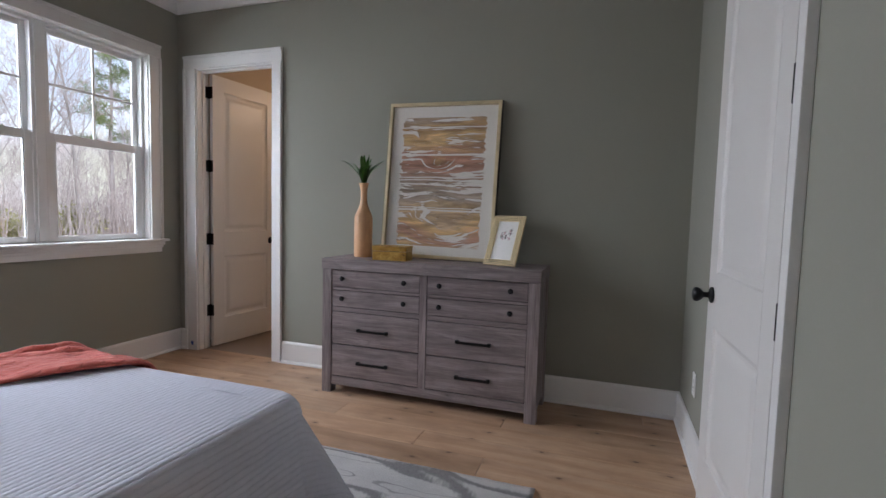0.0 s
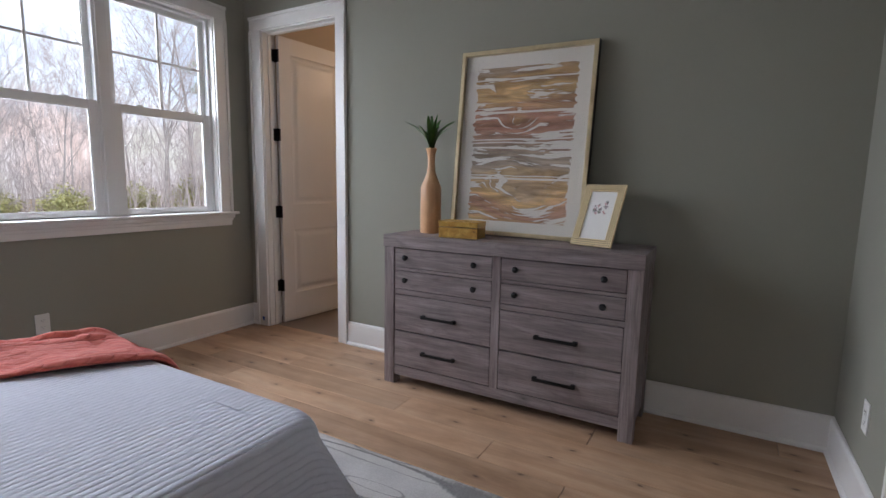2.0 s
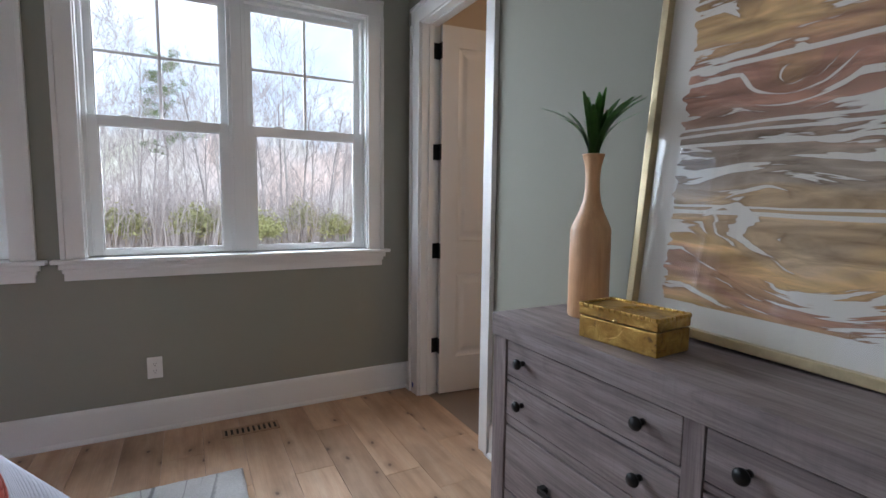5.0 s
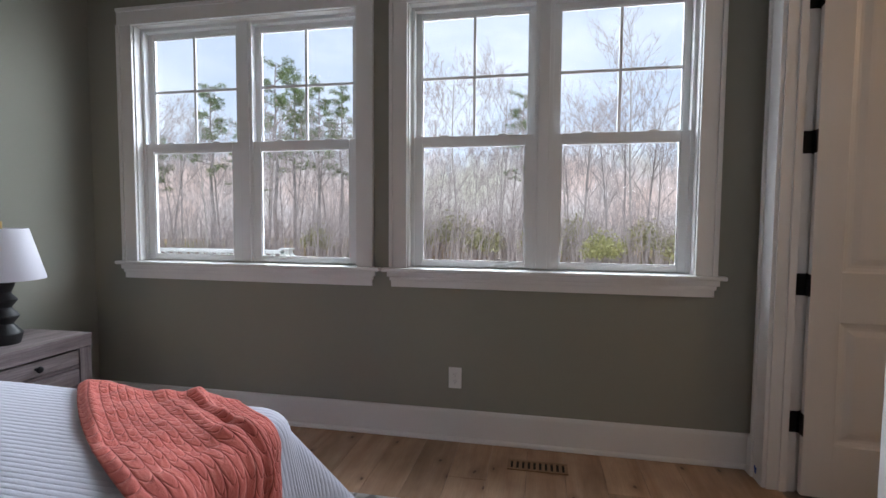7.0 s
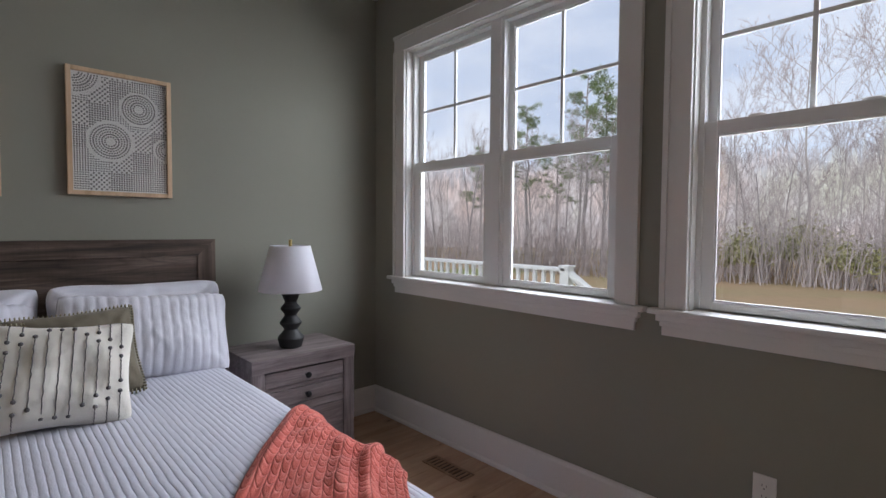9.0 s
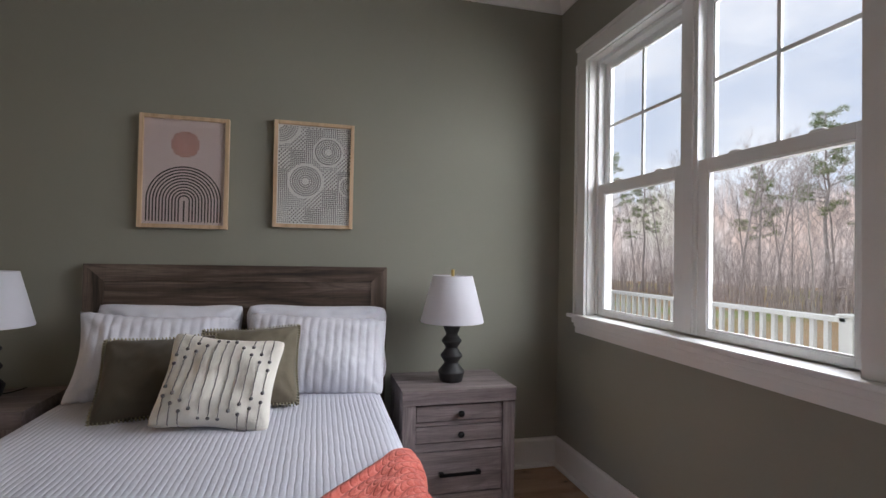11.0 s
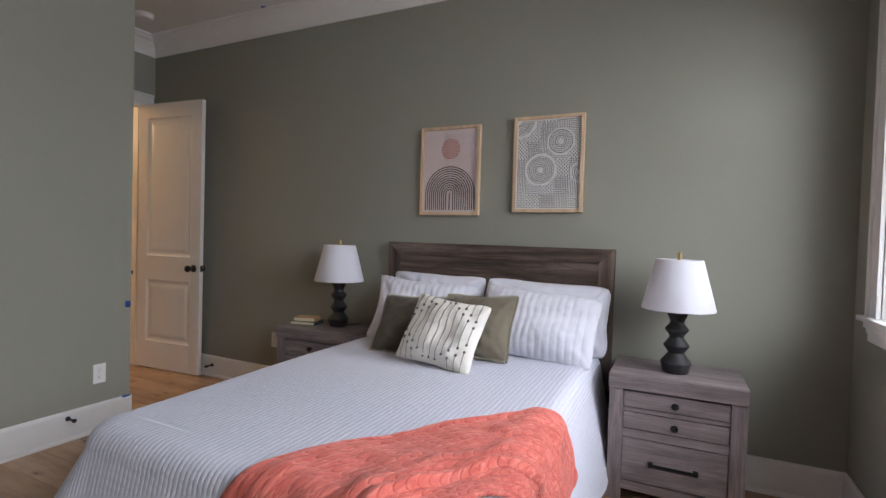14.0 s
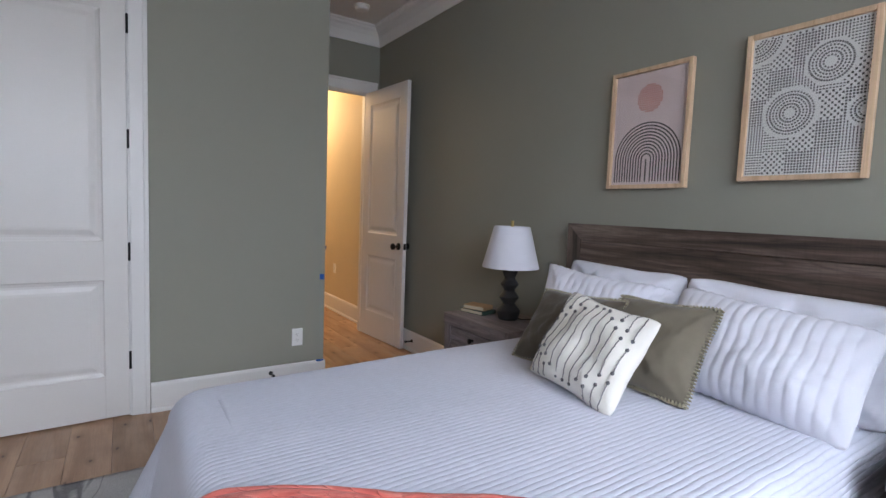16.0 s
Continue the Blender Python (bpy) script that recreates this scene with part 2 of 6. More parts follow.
IVORY = plain("ivory_cotton", (0.74, 0.71, 0.64), 0.95, var=0.05, scale=8, fine=360, bump=0.4, dist=0.002, sheen=0.15)
YARN = plain("slate_yarn", (0.14, 0.135, 0.14), 0.95, var=0.2)
LEAF = plain("glossy_green_leaf", (0.08, 0.22, 0.035), 0.38, var=0.35, scale=12, bump=0.08)
BLUE = plain("blue_masking_tape", (0.015, 0.10, 0.42), 0.6, var=0.1)
BOOKG = plain("green_book_cloth", (0.03, 0.06, 0.045), 0.7)
BOOKT = plain("tan_book_cloth", (0.42, 0.27, 0.13), 0.7)
PAGES = plain("book_pages", (0.66, 0.58, 0.42), 0.9, fine=500, bump=0.3)
WHITEP = plain("white_plastic", (0.76, 0.75, 0.73), 0.35, var=0.02)
EXTW = plain("white_exterior_paint", (0.78, 0.78, 0.76), 0.6, var=0.04, scale=1.0)
ROOFM = plain("grey_roof_shingle", (0.10, 0.095, 0.09), 0.9, var=0.2)
VENTW = timber("oak_vent", (0.26, 0.15, 0.08), (0.36, 0.22, 0.13), (0.44, 0.29, 0.17), 1, 9, 1.4, 0.45, 0.1)
BARK = plain("grey_bark", (0.43, 0.39, 0.375), 0.95, var=0.35, scale=2.0, fine=30, bump=0.5, dist=0.02)
BARKL = plain("pale_bark", (0.55, 0.51, 0.48), 0.95, var=0.25, scale=2.0, fine=30, bump=0.4, dist=0.02)
TWIG = plain("bare_twigs", (0.53, 0.465, 0.45), 0.95, var=0.25)
NEEDLE = plain("pine_needles", (0.24, 0.31, 0.13), 0.8, var=0.4, scale=0.8)
BUSH = plain("spring_leaves", (0.46, 0.45, 0.20), 0.8, var=0.4, scale=1.5)


def gold_leaf():
    m, n, l, p = mat("worn_gold_leaf")
    v = coords(n, l)
    f, g = noisy(n, l, v, 26, 6, 0.7, 0.8), noisy(n, l, v, 120, 3)
    l.new(ramp(n, l, f, (0.30, (0.10, 0.05, 0.015)), (0.42, (0.42, 0.25, 0.06)), (0.7, (0.66, 0.45, 0.13))), p.inputs["Base Color"])
    l.new(ramp(n, l, f, (0.33, (0.2, 0.2, 0.2)), (0.45, (0.85, 0.85, 0.85))), p.inputs["Metallic"])
    l.new(calc(n, l, "MULTIPLY_ADD", g, 0.35, 0.18), p.inputs["Roughness"])
    bumped(n, l, p, f, 0.6, 0.006)
    return m


def watercolour():
    """Bands of ochre, rust and umber wash with swirls, on white paper with a margin."""
    m, n, l, p = mat("watercolour_print")
    co = n.new("ShaderNodeTexCoord")
    sep = n.new("ShaderNodeSeparateXYZ")
    l.new(co.outputs["Object"], sep.inputs[0])
    x, z = sep.outputs["X"], sep.outputs["Z"]
    v = coords(n, l, (0.55, 1, 3.6))
    wob = noisy(n, l, v, 2.2, 4, 0.55, 0.8)
    swirl = None
    for cx, cz, r, k in ((-0.03, 0.655, 0.085, 0.17), (0.06, 0.20, 0.20, 0.20), (-0.05, 0.40, 0.13, -0.07), (-0.15, 0.83, 0.06, 0.08)):
        d = calc(n, l, "SQRT", calc(n, l, "ADD", calc(n, l, "POWER", calc(n, l, "ABSOLUTE", calc(n, l, "MULTIPLY", calc(n, l, "SUBTRACT", x, cx), 0.62)), 2.0), calc(n, l, "POWER", calc(n, l, "ABSOLUTE", calc(n, l, "SUBTRACT", z, cz)), 2.0)))
        b = calc(n, l, "MULTIPLY", calc(n, l, "MAXIMUM", calc(n, l, "SUBTRACT", 1.0, calc(n, l, "DIVIDE", d, r)), 0.0), k)
        swirl = b if swirl is None else calc(n, l, "ADD", swirl, b)
    h = calc(n, l, "ADD", calc(n, l, "ADD", z, calc(n, l, "MULTIPLY", wob, 0.060)), calc(n, l, "MULTIPLY", swirl, 0.7))
    cmb = n.new("ShaderNodeCombineXYZ")
    l.new(h, cmb.inputs["Z"])
    l.new(calc(n, l, "MULTIPLY", x, 0.10), cmb.inputs["X"])
    bands = noisy(n, l, cmb.outputs[0], 26.0, 3.5, 0.6)
    hue = calc(n, l, "ADD", calc(n, l, "DIVIDE", h, 1.16), calc(n, l, "MULTIPLY", calc(n, l, "SUBTRACT", noisy(n, l, cmb.outputs[0], 16.0, 2.0), 0.5), 0.20))
    pool = noisy(n, l, v, 5.0, 5, 0.6, 1.2)
    taupe, rust, ochre = (0.40, 0.32, 0.25), (0.44, 0.24, 0.17), (0.60, 0.40, 0.18)
    inkc = ramp(n, l, hue, (0.10, ochre), (0.19, rust), (0.28, ochre), (0.36, taupe), (0.47, (0.33, 0.26, 0.20)), (0.57, rust), (0.65, (0.35, 0.18, 0.12)), (0.73, ochre), (0.82, (0.40, 0.25, 0.11)), (0.90, taupe))
    inkc = blend(n, l, inkc, ramp(n, l, pool, (0.3, (0.55, 0.52, 0.50)), (0.5, (1.0, 1.0, 1.0)), (0.66, (1.55, 1.55, 1.55))), 1.0, "MULTIPLY")
    rim = ramp(n, l, bands, (0.445, (0.66, 0.62, 0.58)), (0.485, (1, 1, 1)))
    inkc = blend(n, l, inkc, rim, 1.0, "MULTIPLY")
    on = ramp(n, l, bands, (0.437, (0, 0, 0)), (0.448, (1, 1, 1)))
    gap = None
    for gz, gh in ((0.335, 0.006), (0.352, 0.003), (0.515, 0.005), (0.545, 0.004), (0.565, 0.004), (0.725, 0.007), (0.915, 0.004)):
        band = calc(n, l, "GREATER_THAN", calc(n, l, "ABSOLUTE", calc(n, l, "SUBTRACT", calc(n, l, "ADD", z, calc(n, l, "MULTIPLY", wob, 0.03)), gz + 0.015)), gh)
        gap = band if gap is None else calc(n, l, "MULTIPLY", gap, band)
    edge = calc(n, l, "ADD", calc(n, l, "ABSOLUTE", x), calc(n, l, "MULTIPLY", noisy(n, l, cmb.outputs[0], 40, 2), 0.07))
    inside = calc(n, l, "MULTIPLY", calc(n, l, "LESS_THAN", edge, 0.335), calc(n, l, "MULTIPLY", calc(n, l, "GREATER_THAN", z, 0.085), calc(n, l, "LESS_THAN", z, 0.985)))
    c = blend(n, l, (0.72, 0.69, 0.64), inkc, calc(n, l, "MULTIPLY", calc(n, l, "MULTIPLY", n_sep(n, l, on), gap), inside))
    l.new(c, p.inputs["Base Color"])
    p.inputs["Roughness"].default_value = 0.85
    return m


def rug_wool():
    m, n, l, p = mat("ivory_wool_with_grey_veins")
    v = coords(n, l)
    vein = noisy(n, l, coords(n, l, (0.35, 1.5, 1)), 1.5, 2.5, 0.5, 0.6)
    vein2 = noisy(n, l, coords(n, l, (0.5, 1.9, 1)), 2.2, 2.0, 0.5, 0.8)
    frayed = calc(n, l, "MULTIPLY", calc(n, l, "SUBTRACT", noisy(n, l, coords(n, l, (60, 14, 1)), 1.0, 4, 0.7), 0.5), 0.030)
    a = ramp(n, l, calc(n, l, "ADD", vein, frayed), (0.474, (0, 0, 0)), (0.488, (1, 1, 1)), (0.506, (1, 1, 1)), (0.518, (0, 0, 0)))
    b = ramp(n, l, calc(n, l, "ADD", vein2, frayed), (0.486, (0, 0, 0)), (0.495, (0.75, 0.75, 0.75)), (0.502, (0.75, 0.75, 0.75)), (0.511, (0, 0, 0)))
    pile, cloud = noisy(n, l, v, 170, 3, 0.7), noisy(n, l, v, 3.0, 4)
    ground = ramp(n, l, cloud, (0.3, (0.54, 0.525, 0.52)), (0.7, (0.72, 0.70, 0.68)))
    c = blend(n, l, ground, (0.17, 0.165, 0.17), calc(n, l, "MULTIPLY", n_sep(n, l, blend(n, l, a, b, 1.0, "LIGHTEN")), calc(n, l, "MULTIPLY_ADD", pile, 1.1, 0.25)))
    c = blend(n, l, c, ramp(n, l, pile, (0.3, (0.78, 0.78, 0.78)), (0.65, (1, 1, 1))), 1.0, "MULTIPLY")
    l.new(c, p.inputs["Base Color"])
    p.inputs["Roughness"].default_value = 0.95
    bumped(n, l, p, pile, 0.9, 0.008)
    return m


def quilt(name, col, pitch, along="X", depth=0.006):
    """Cotton with stitched channels, laid out on the cloth's own flat pattern, the shade in their valleys painted on.
    """
    m, n, l, p = mat(name)
    uv = n.new("ShaderNodeUVMap")
    uv.uv_map = "cloth"
    sep = n.new("ShaderNodeSeparateXYZ")
    l.new(uv.outputs[0], sep.inputs[0])
    wob = noisy(n, l, uv.outputs[0], 9.0, 3)
    u = calc(n, l, "MULTIPLY_ADD", wob, pitch * 0.5, sep.outputs[along])
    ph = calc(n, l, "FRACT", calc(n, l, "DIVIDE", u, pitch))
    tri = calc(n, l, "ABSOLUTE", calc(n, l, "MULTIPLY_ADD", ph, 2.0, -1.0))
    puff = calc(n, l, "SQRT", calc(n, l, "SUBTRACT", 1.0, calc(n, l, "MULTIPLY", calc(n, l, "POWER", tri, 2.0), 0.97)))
    mv = n.new("ShaderNodeMapping")
    mv.inputs["Scale"].default_value = (1.0, 0.55, 1) if along == "X" else (0.55, 1.0, 1)
    l.new(uv.outputs[0], mv.inputs["Vector"])
    crink = noisy(n, l, mv.outputs[0], 60, 4, 0.6)
    h = calc(n, l, "ADD", puff, calc(n, l, "MULTIPLY", crink, 0.7))
    fine = noisy(n, l, uv.outputs[0], 420, 2)
    c = ramp(n, l, crink, (0.3, tuple(k * 0.94 for k in col)), (0.65, col))
    # painted shade: colour falls off along the stitch lines between channels
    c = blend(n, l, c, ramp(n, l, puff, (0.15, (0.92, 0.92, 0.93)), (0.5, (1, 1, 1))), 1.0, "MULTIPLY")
    l.new(blend(n, l, c, ramp(n, l, fine, (0.3, (0.95, 0.95, 0.95)), (0.7, (1, 1, 1))), 1.0, "MULTIPLY"), p.inputs["Base Color"])
    p.inputs["Roughness"].default_value = 0.9
    p.inputs["Sheen Weight"].default_value = 0.12
    bumped(n, l, p, h, 0.62, depth)
    return m


def plush():
    """Coral plush sheared into rows of puffed, curved blocks with painted shade in their seams, its pile brushed
    lighter and darker in patches.
    """
    m, n, l, p = mat("coral_plush")
    uv, sep = n.new("ShaderNodeUVMap"), n.new("ShaderNodeSeparateXYZ")
    uv.uv_map = "cloth"
    l.new(uv.outputs[0], sep.inputs[0])
    nap, pile = noisy(n, l, uv.outputs[0], 26, 5, 0.65, 0.8), noisy(n, l, uv.outputs[0], 420, 3)
    tone, wob = noisy(n, l, uv.outputs[0], 5, 3, 0.5, 0.4), noisy(n, l, uv.outputs[0], 8, 3)
    line = calc(n, l, "MULTIPLY_ADD", wob, 0.2, calc(n, l, "DIVIDE", sep.outputs["Y"], 0.052))
    ph = calc(n, l, "MULTIPLY_ADD", calc(n, l, "FRACT", line), 2.0, -1.0)
    odd = calc(n, l, "MODULO", calc(n, l, "FLOOR", line), 2.0)
    bent = calc(n, l, "MULTIPLY", calc(n, l, "MULTIPLY", ph, ph), 0.5)
    cell = calc(n, l, "ADD", calc(n, l, "MULTIPLY_ADD", odd, 0.5, calc(n, l, "DIVIDE", sep.outputs["X"], 0.031)), calc(n, l, "ADD", bent, calc(n, l, "MULTIPLY", nap, 0.12)))
    pc = calc(n, l, "ABSOLUTE", calc(n, l, "MULTIPLY_ADD", calc(n, l, "FRACT", cell), 2.0, -1.0))
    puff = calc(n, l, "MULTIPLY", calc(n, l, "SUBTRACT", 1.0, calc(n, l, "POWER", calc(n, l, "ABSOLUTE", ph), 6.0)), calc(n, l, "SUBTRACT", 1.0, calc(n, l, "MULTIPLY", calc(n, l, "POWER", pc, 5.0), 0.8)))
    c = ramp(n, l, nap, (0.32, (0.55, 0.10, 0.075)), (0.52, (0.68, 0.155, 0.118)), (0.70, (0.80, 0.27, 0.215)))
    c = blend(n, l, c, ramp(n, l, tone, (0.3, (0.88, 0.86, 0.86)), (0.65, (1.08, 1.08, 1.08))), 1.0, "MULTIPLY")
    # shade of the grooves between blocks, painted into the colour
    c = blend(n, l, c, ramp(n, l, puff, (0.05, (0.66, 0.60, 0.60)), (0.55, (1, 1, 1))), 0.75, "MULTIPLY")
    l.new(c, p.inputs["Base Color"])
    p.inputs["Roughness"].default_value = 0.85
    p.inputs["Sheen Weight"].default_value, p.inputs["Sheen Roughness"].default_value = 0.3, 0.35
    p.inputs["Sheen Tint"].default_value = (1.0, 0.6, 0.55, 1)
    bumped(n, l, p, calc(n, l, "ADD", puff, calc(n, l, "MULTIPLY", calc(n, l, "ADD", nap, pile), 0.25)), 0.6, 0.008)
    return m


def lawn():
    """Dry tan straw near the house, with green in patches farther out."""
    m, n, l, p = mat("winter_lawn")
    v = coords(n, l)
    patch, fine = noisy(n, l, v, 0.16, 4), noisy(n, l, v, 6.0, 5, 0.7)
    c = ramp(n, l, patch, (0.42, (0.40, 0.27, 0.15)), (0.56, (0.36, 0.27, 0.14)), (0.68, (0.20, 0.25, 0.07)))
    l.new(blend(n, l, c, ramp(n, l, fine, (0.3, (0.7, 0.7, 0.7)), (0.7, (1.1, 1.1, 1.1))), 1.0, "MULTIPLY"), p.inputs["Base Color"])
    p.inputs["Roughness"].default_value = 1.0
    bumped(n, l, p, fine, 0.6, 0.05)
    return m


def glowing_woods():
    """Grey-brown winter woods, daylight and haze put in as their own glow, thinning to sky at the top."""
    m = bpy.data.materials.new("glowing_woods")
    m.use_nodes = True
    n, l = m.node_tree.nodes, m.node_tree.links
    n.clear()
    out, mix, tr, em = (n.new("ShaderNode" + k) for k in ("OutputMaterial", "MixShader", "BsdfTransparent", "Emission"))
    co, sep = n.new("ShaderNodeTexCoord"), n.new("ShaderNodeSeparateXYZ")
    l.new(co.outputs["Object"], sep.inputs[0])
    st = coords(n, l, (1, 1, 0.10))
    streak, clump = noisy(n, l, st, 3.2, 6, 0.75), noisy(n, l, coords(n, l), 0.16, 5, 0.6)
    hue = noisy(n, l, coords(n, l), 0.09, 3)
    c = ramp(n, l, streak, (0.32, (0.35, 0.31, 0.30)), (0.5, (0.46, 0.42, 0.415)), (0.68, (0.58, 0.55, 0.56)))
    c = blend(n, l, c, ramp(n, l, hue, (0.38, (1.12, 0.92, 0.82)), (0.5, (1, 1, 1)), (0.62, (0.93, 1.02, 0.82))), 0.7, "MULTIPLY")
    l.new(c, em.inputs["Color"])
    # the backdrop emits this brightness itself instead of being lit by the sky
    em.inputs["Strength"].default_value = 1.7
    top = calc(n, l, "ADD", calc(n, l, "MULTIPLY", clump, 9.0), calc(n, l, "MULTIPLY", streak, 9.0))
    gone = calc(n, l, "MULTIPLY", calc(n, l, "ADD", calc(n, l, "SUBTRACT", sep.outputs["Z"], top), 1.5), 0.35)
    gone = calc(n, l, "MINIMUM", calc(n, l, "MAXIMUM", gone, 0.0), 1.0)
    l.new(gone, mix.inputs["Fac"])
    l.new(em.outputs[0], mix.inputs[1])
    l.new(tr.outputs[0], mix.inputs[2])
    l.new(mix.outputs[0], out.inputs["Surface"])
    return m


GOLD, ART, RUGM = gold_leaf(), watercolour(), rug_wool()
QUILT = quilt("white_channel_quilt", (0.635, 0.645, 0.735), 0.020, "X", depth=0.005)
PLUSH, LAWN, WOODS = plush(), lawn(), glowing_woods()


# ---- building blocks ----
def finish(name, bm, material, smooth=False):
    me = bpy.data.meshes.new(name)
    bm.normal_update()
    bm.to_mesh(me)
    bm.free()
    me.materials.append(material)
    if smooth:
        me.polygons.foreach_set("use_smooth", [True] * len(me.polygons))
    return me


def part(name, bm, material, parent, label="", smooth=False, at=None):
    ob = new(name, finish(name, bm, material, smooth))
    ob.parent = parent
    if at is not None:
        ob.matrix_local = at
    if label:
        tagged(ob, label)
    return ob


def thing(name, m, label, category, group="", kind=""):
    return_ob = new(name)
    return_ob.empty_display_size = 0.05
    return_ob.matrix_world = m
    return tagged(return_ob, label, category, group, kind)


def single(name, bm, material, m, label, category, group="", kind="", smooth=False):
    ob = new(name, finish(name, bm, material, smooth))
    ob.matrix_world = m
    return tagged(ob, label, category, group, kind)


def block(x0, x1, y0, y1, z0, z1, bevel=0.0, bm=None, segments=2):
    """A box between two corners, its edges rounded; added to bm where given."""
    bm = bm or bmesh.new()
    vs = [bm.verts.new((x, y, z)) for x in (x0, x1) for y in (y0, y1) for z in (z0, z1)]
    fs = [bm.faces.new([vs[k] for k in q]) for q in ((0, 1, 3, 2), (4, 6, 7, 5), (0, 4, 5, 1), (2, 3, 7, 6), (0, 2, 6, 4), (1, 5, 7, 3))]
    if bevel:
        es = list({e for f in fs for e in f.edges})
        bmesh.ops.bevel(bm, geom=es, offset=bevel, segments=segments, affect="EDGES", profile=0.6)
    return bm


def lathe(profile, seg=32, bm=None, axis="z", centre=(0, 0, 0)):
    """A turned body from (radius, height) pairs."""
    bm = bm or bmesh.new()
    rings = []
    for r, h in profile:
        ring = []
        for k in range(seg):
            a = 2 * math.pi * k / seg
            u, w = max(r, 0.0004) * math.cos(a), max(r, 0.0004) * math.sin(a)
            co = (u, w, h) if axis == "z" else (h, u, w) if axis == "x" else (w, h, u)
            ring.append(bm.verts.new(Vector(co) + Vector(centre)))
        rings.append(ring)
    for a, b in zip(rings, rings[1:]):
        for k in range(seg):
            bm.faces.new((a[k], a[(k + 1) % seg], b[(k + 1) % seg], b[k]))
    bm.faces.new(rings[0][::-1])
    bm.faces.new(rings[-1])
    return bm


def strip(points, profile, bm=None):
    """A moulding: a closed profile of (out, up) carried along straight x or y runs given by its two ends and the way out of the wall."""
    bm = bm or bmesh.new()
    (a, b), out = points
    ra = [bm.verts.new(Vector(a) + Vector(out) * o + Vector((0, 0, u))) for o, u in profile]
    rb = [bm.verts.new(Vector(b) + Vector(out) * o + Vector((0, 0, u))) for o, u in profile]
    k = len(profile)
    for i in range(k):
        bm.faces.new((ra[i], ra[(i + 1) % k], rb[(i + 1) % k], rb[i]))
    bm.faces.new(ra[::-1])
    bm.faces.new(rb)
    bmesh.ops.recalc_face_normals(bm, faces=bm.faces)
    return bm


def tube(path, radii, sides=6, bm=None):
    """A limb along a list of points, its radius running over a list."""
    bm = bm or bmesh.new()
    rings = []
    for i, p in enumerate(path):
        d = (Vector(path[min(i + 1, len(path) - 1)]) - Vector(path[max(i - 1, 0)])).normalized()
        side = d.cross(Vector((0.13, 0.97, 0.21))).normalized()
        up = d.cross(side)
        rings.append([bm.verts.new(Vector(p) + (side * math.cos(2 * math.pi * k / sides) + up * math.sin(2 * math.pi * k / sides)) * radii[i]) for k in range(sides)])
    for a, b in zip(rings, rings[1:]):
        for k in range(sides):
            bm.faces.new((a[k], a[(k + 1) % sides], b[(k + 1) % sides], b[k]))
    bm.faces.new(rings[0][::-1])
    bm.faces.new(rings[-1])
    return bm


# ---- plan ----
XW, XE, YN, YS, ZC = -3.325, 0.688, 3.135, -0.775, 3.03
STUB, XA = 0.205, 1.93
ZS, ZT = 0.962, 2.455
HOLES_W = ((-0.45, 1.04), (1.325, 2.855))
DN0, DN1, DH = -3.135, -2.345, 2.41
DE0, DE1 = -0.665, 0.135
CL0, CL1 = 1.36, 2.18


def wall(name, axis, face, back, a0, a1, z0, z1, holes, material, label):
    """A wall with thickness from face to back across axis, running a0 to a1, with openings (b0, b1, zlow, zhigh)."""
    bm = bmesh.new()
    cuts = sorted({a0, a1, *(v for h in holes for v in h[:2])})
    for p, q in zip(cuts, cuts[1:]):
        spans = [(z0, z1)]
        for b0, b1, lo, hi in holes:
            if b0 <= p and q <= b1:
                spans = [s for s in ((z0, lo), (hi, z1)) if s[1] - s[0] > 1e-4]
        for lo, hi in spans:
            f0, f1 = min(face, back), max(face, back)
            if axis == "x":
                block(f0, f1, p, q, lo, hi, bm=bm)
            else:
                block(p, q, f0, f1, lo, hi, bm=bm)
    return single(name, bm, material, Matrix(), label, "wall", kind="structure")


wall("wall_west", "x", XW, XW - 0.16, YS - 0.12, YN + 0.12, -0.6, ZC + 0.15, [(a, b, ZS, ZT) for a, b in HOLES_W], WALL, "sage green painted wall with two wide windows")
wall("wall_north", "y", YN, YN + 0.115, XW, XE + 0.12, -0.2, ZC + 0.15, [(DN0, DN1, -0.2, DH)], WALL, "sage green painted wall with a bathroom doorway")
wall("wall_south", "y", YS, YS - 0.12, XW, XA + 0.115, -0.2, ZC + 0.15, [], WALL, "sage green painted wall behind the bed")
wall("wall_east", "x", XE, XE + 0.115, STUB, YN, -0.2, ZC + 0.15, [(CL0, CL1, -0.2, 2.44)], WALL, "sage green painted wall with a closet door")
wall("wall_alcove_north", "y", STUB, STUB + 0.115, XE + 0.115, XA, -0.2, ZC + 0.15, [], WALL, "sage green painted wall of the entry alcove")
wall("wall_alcove_east", "x", XA, XA + 0.115, YS, STUB + 0.115, -0.2, ZC + 0.15, [(DE0, DE1, -0.2, 2.41)], WALL, "sage green painted wall with the entry doorway")
# rooms beyond the doorways
wall("wall_bath_west", "x", XW, XW - 0.16, YN + 0.12, 5.9, -0.2, ZC + 0.15, [], TAUPE, "warm taupe bathroom wall")
wall("wall_bath_north", "y", 5.8, 5.92, XW, -0.9, -0.2, ZC + 0.15, [], TAUPE, "warm taupe bathroom wall")
wall("wall_bath_east", "x", -1.0, -0.88, YN + 0.115, 5.8, -0.2, ZC + 0.15, [], TAUPE, "warm taupe bathroom wall")
wall("wall_hall_south", "y", YS - 0.005, YS - 0.125, XA + 0.115, 4.7, -0.2, ZC + 0.15, [], CREAM, "cream hall wall in warm lamp light")
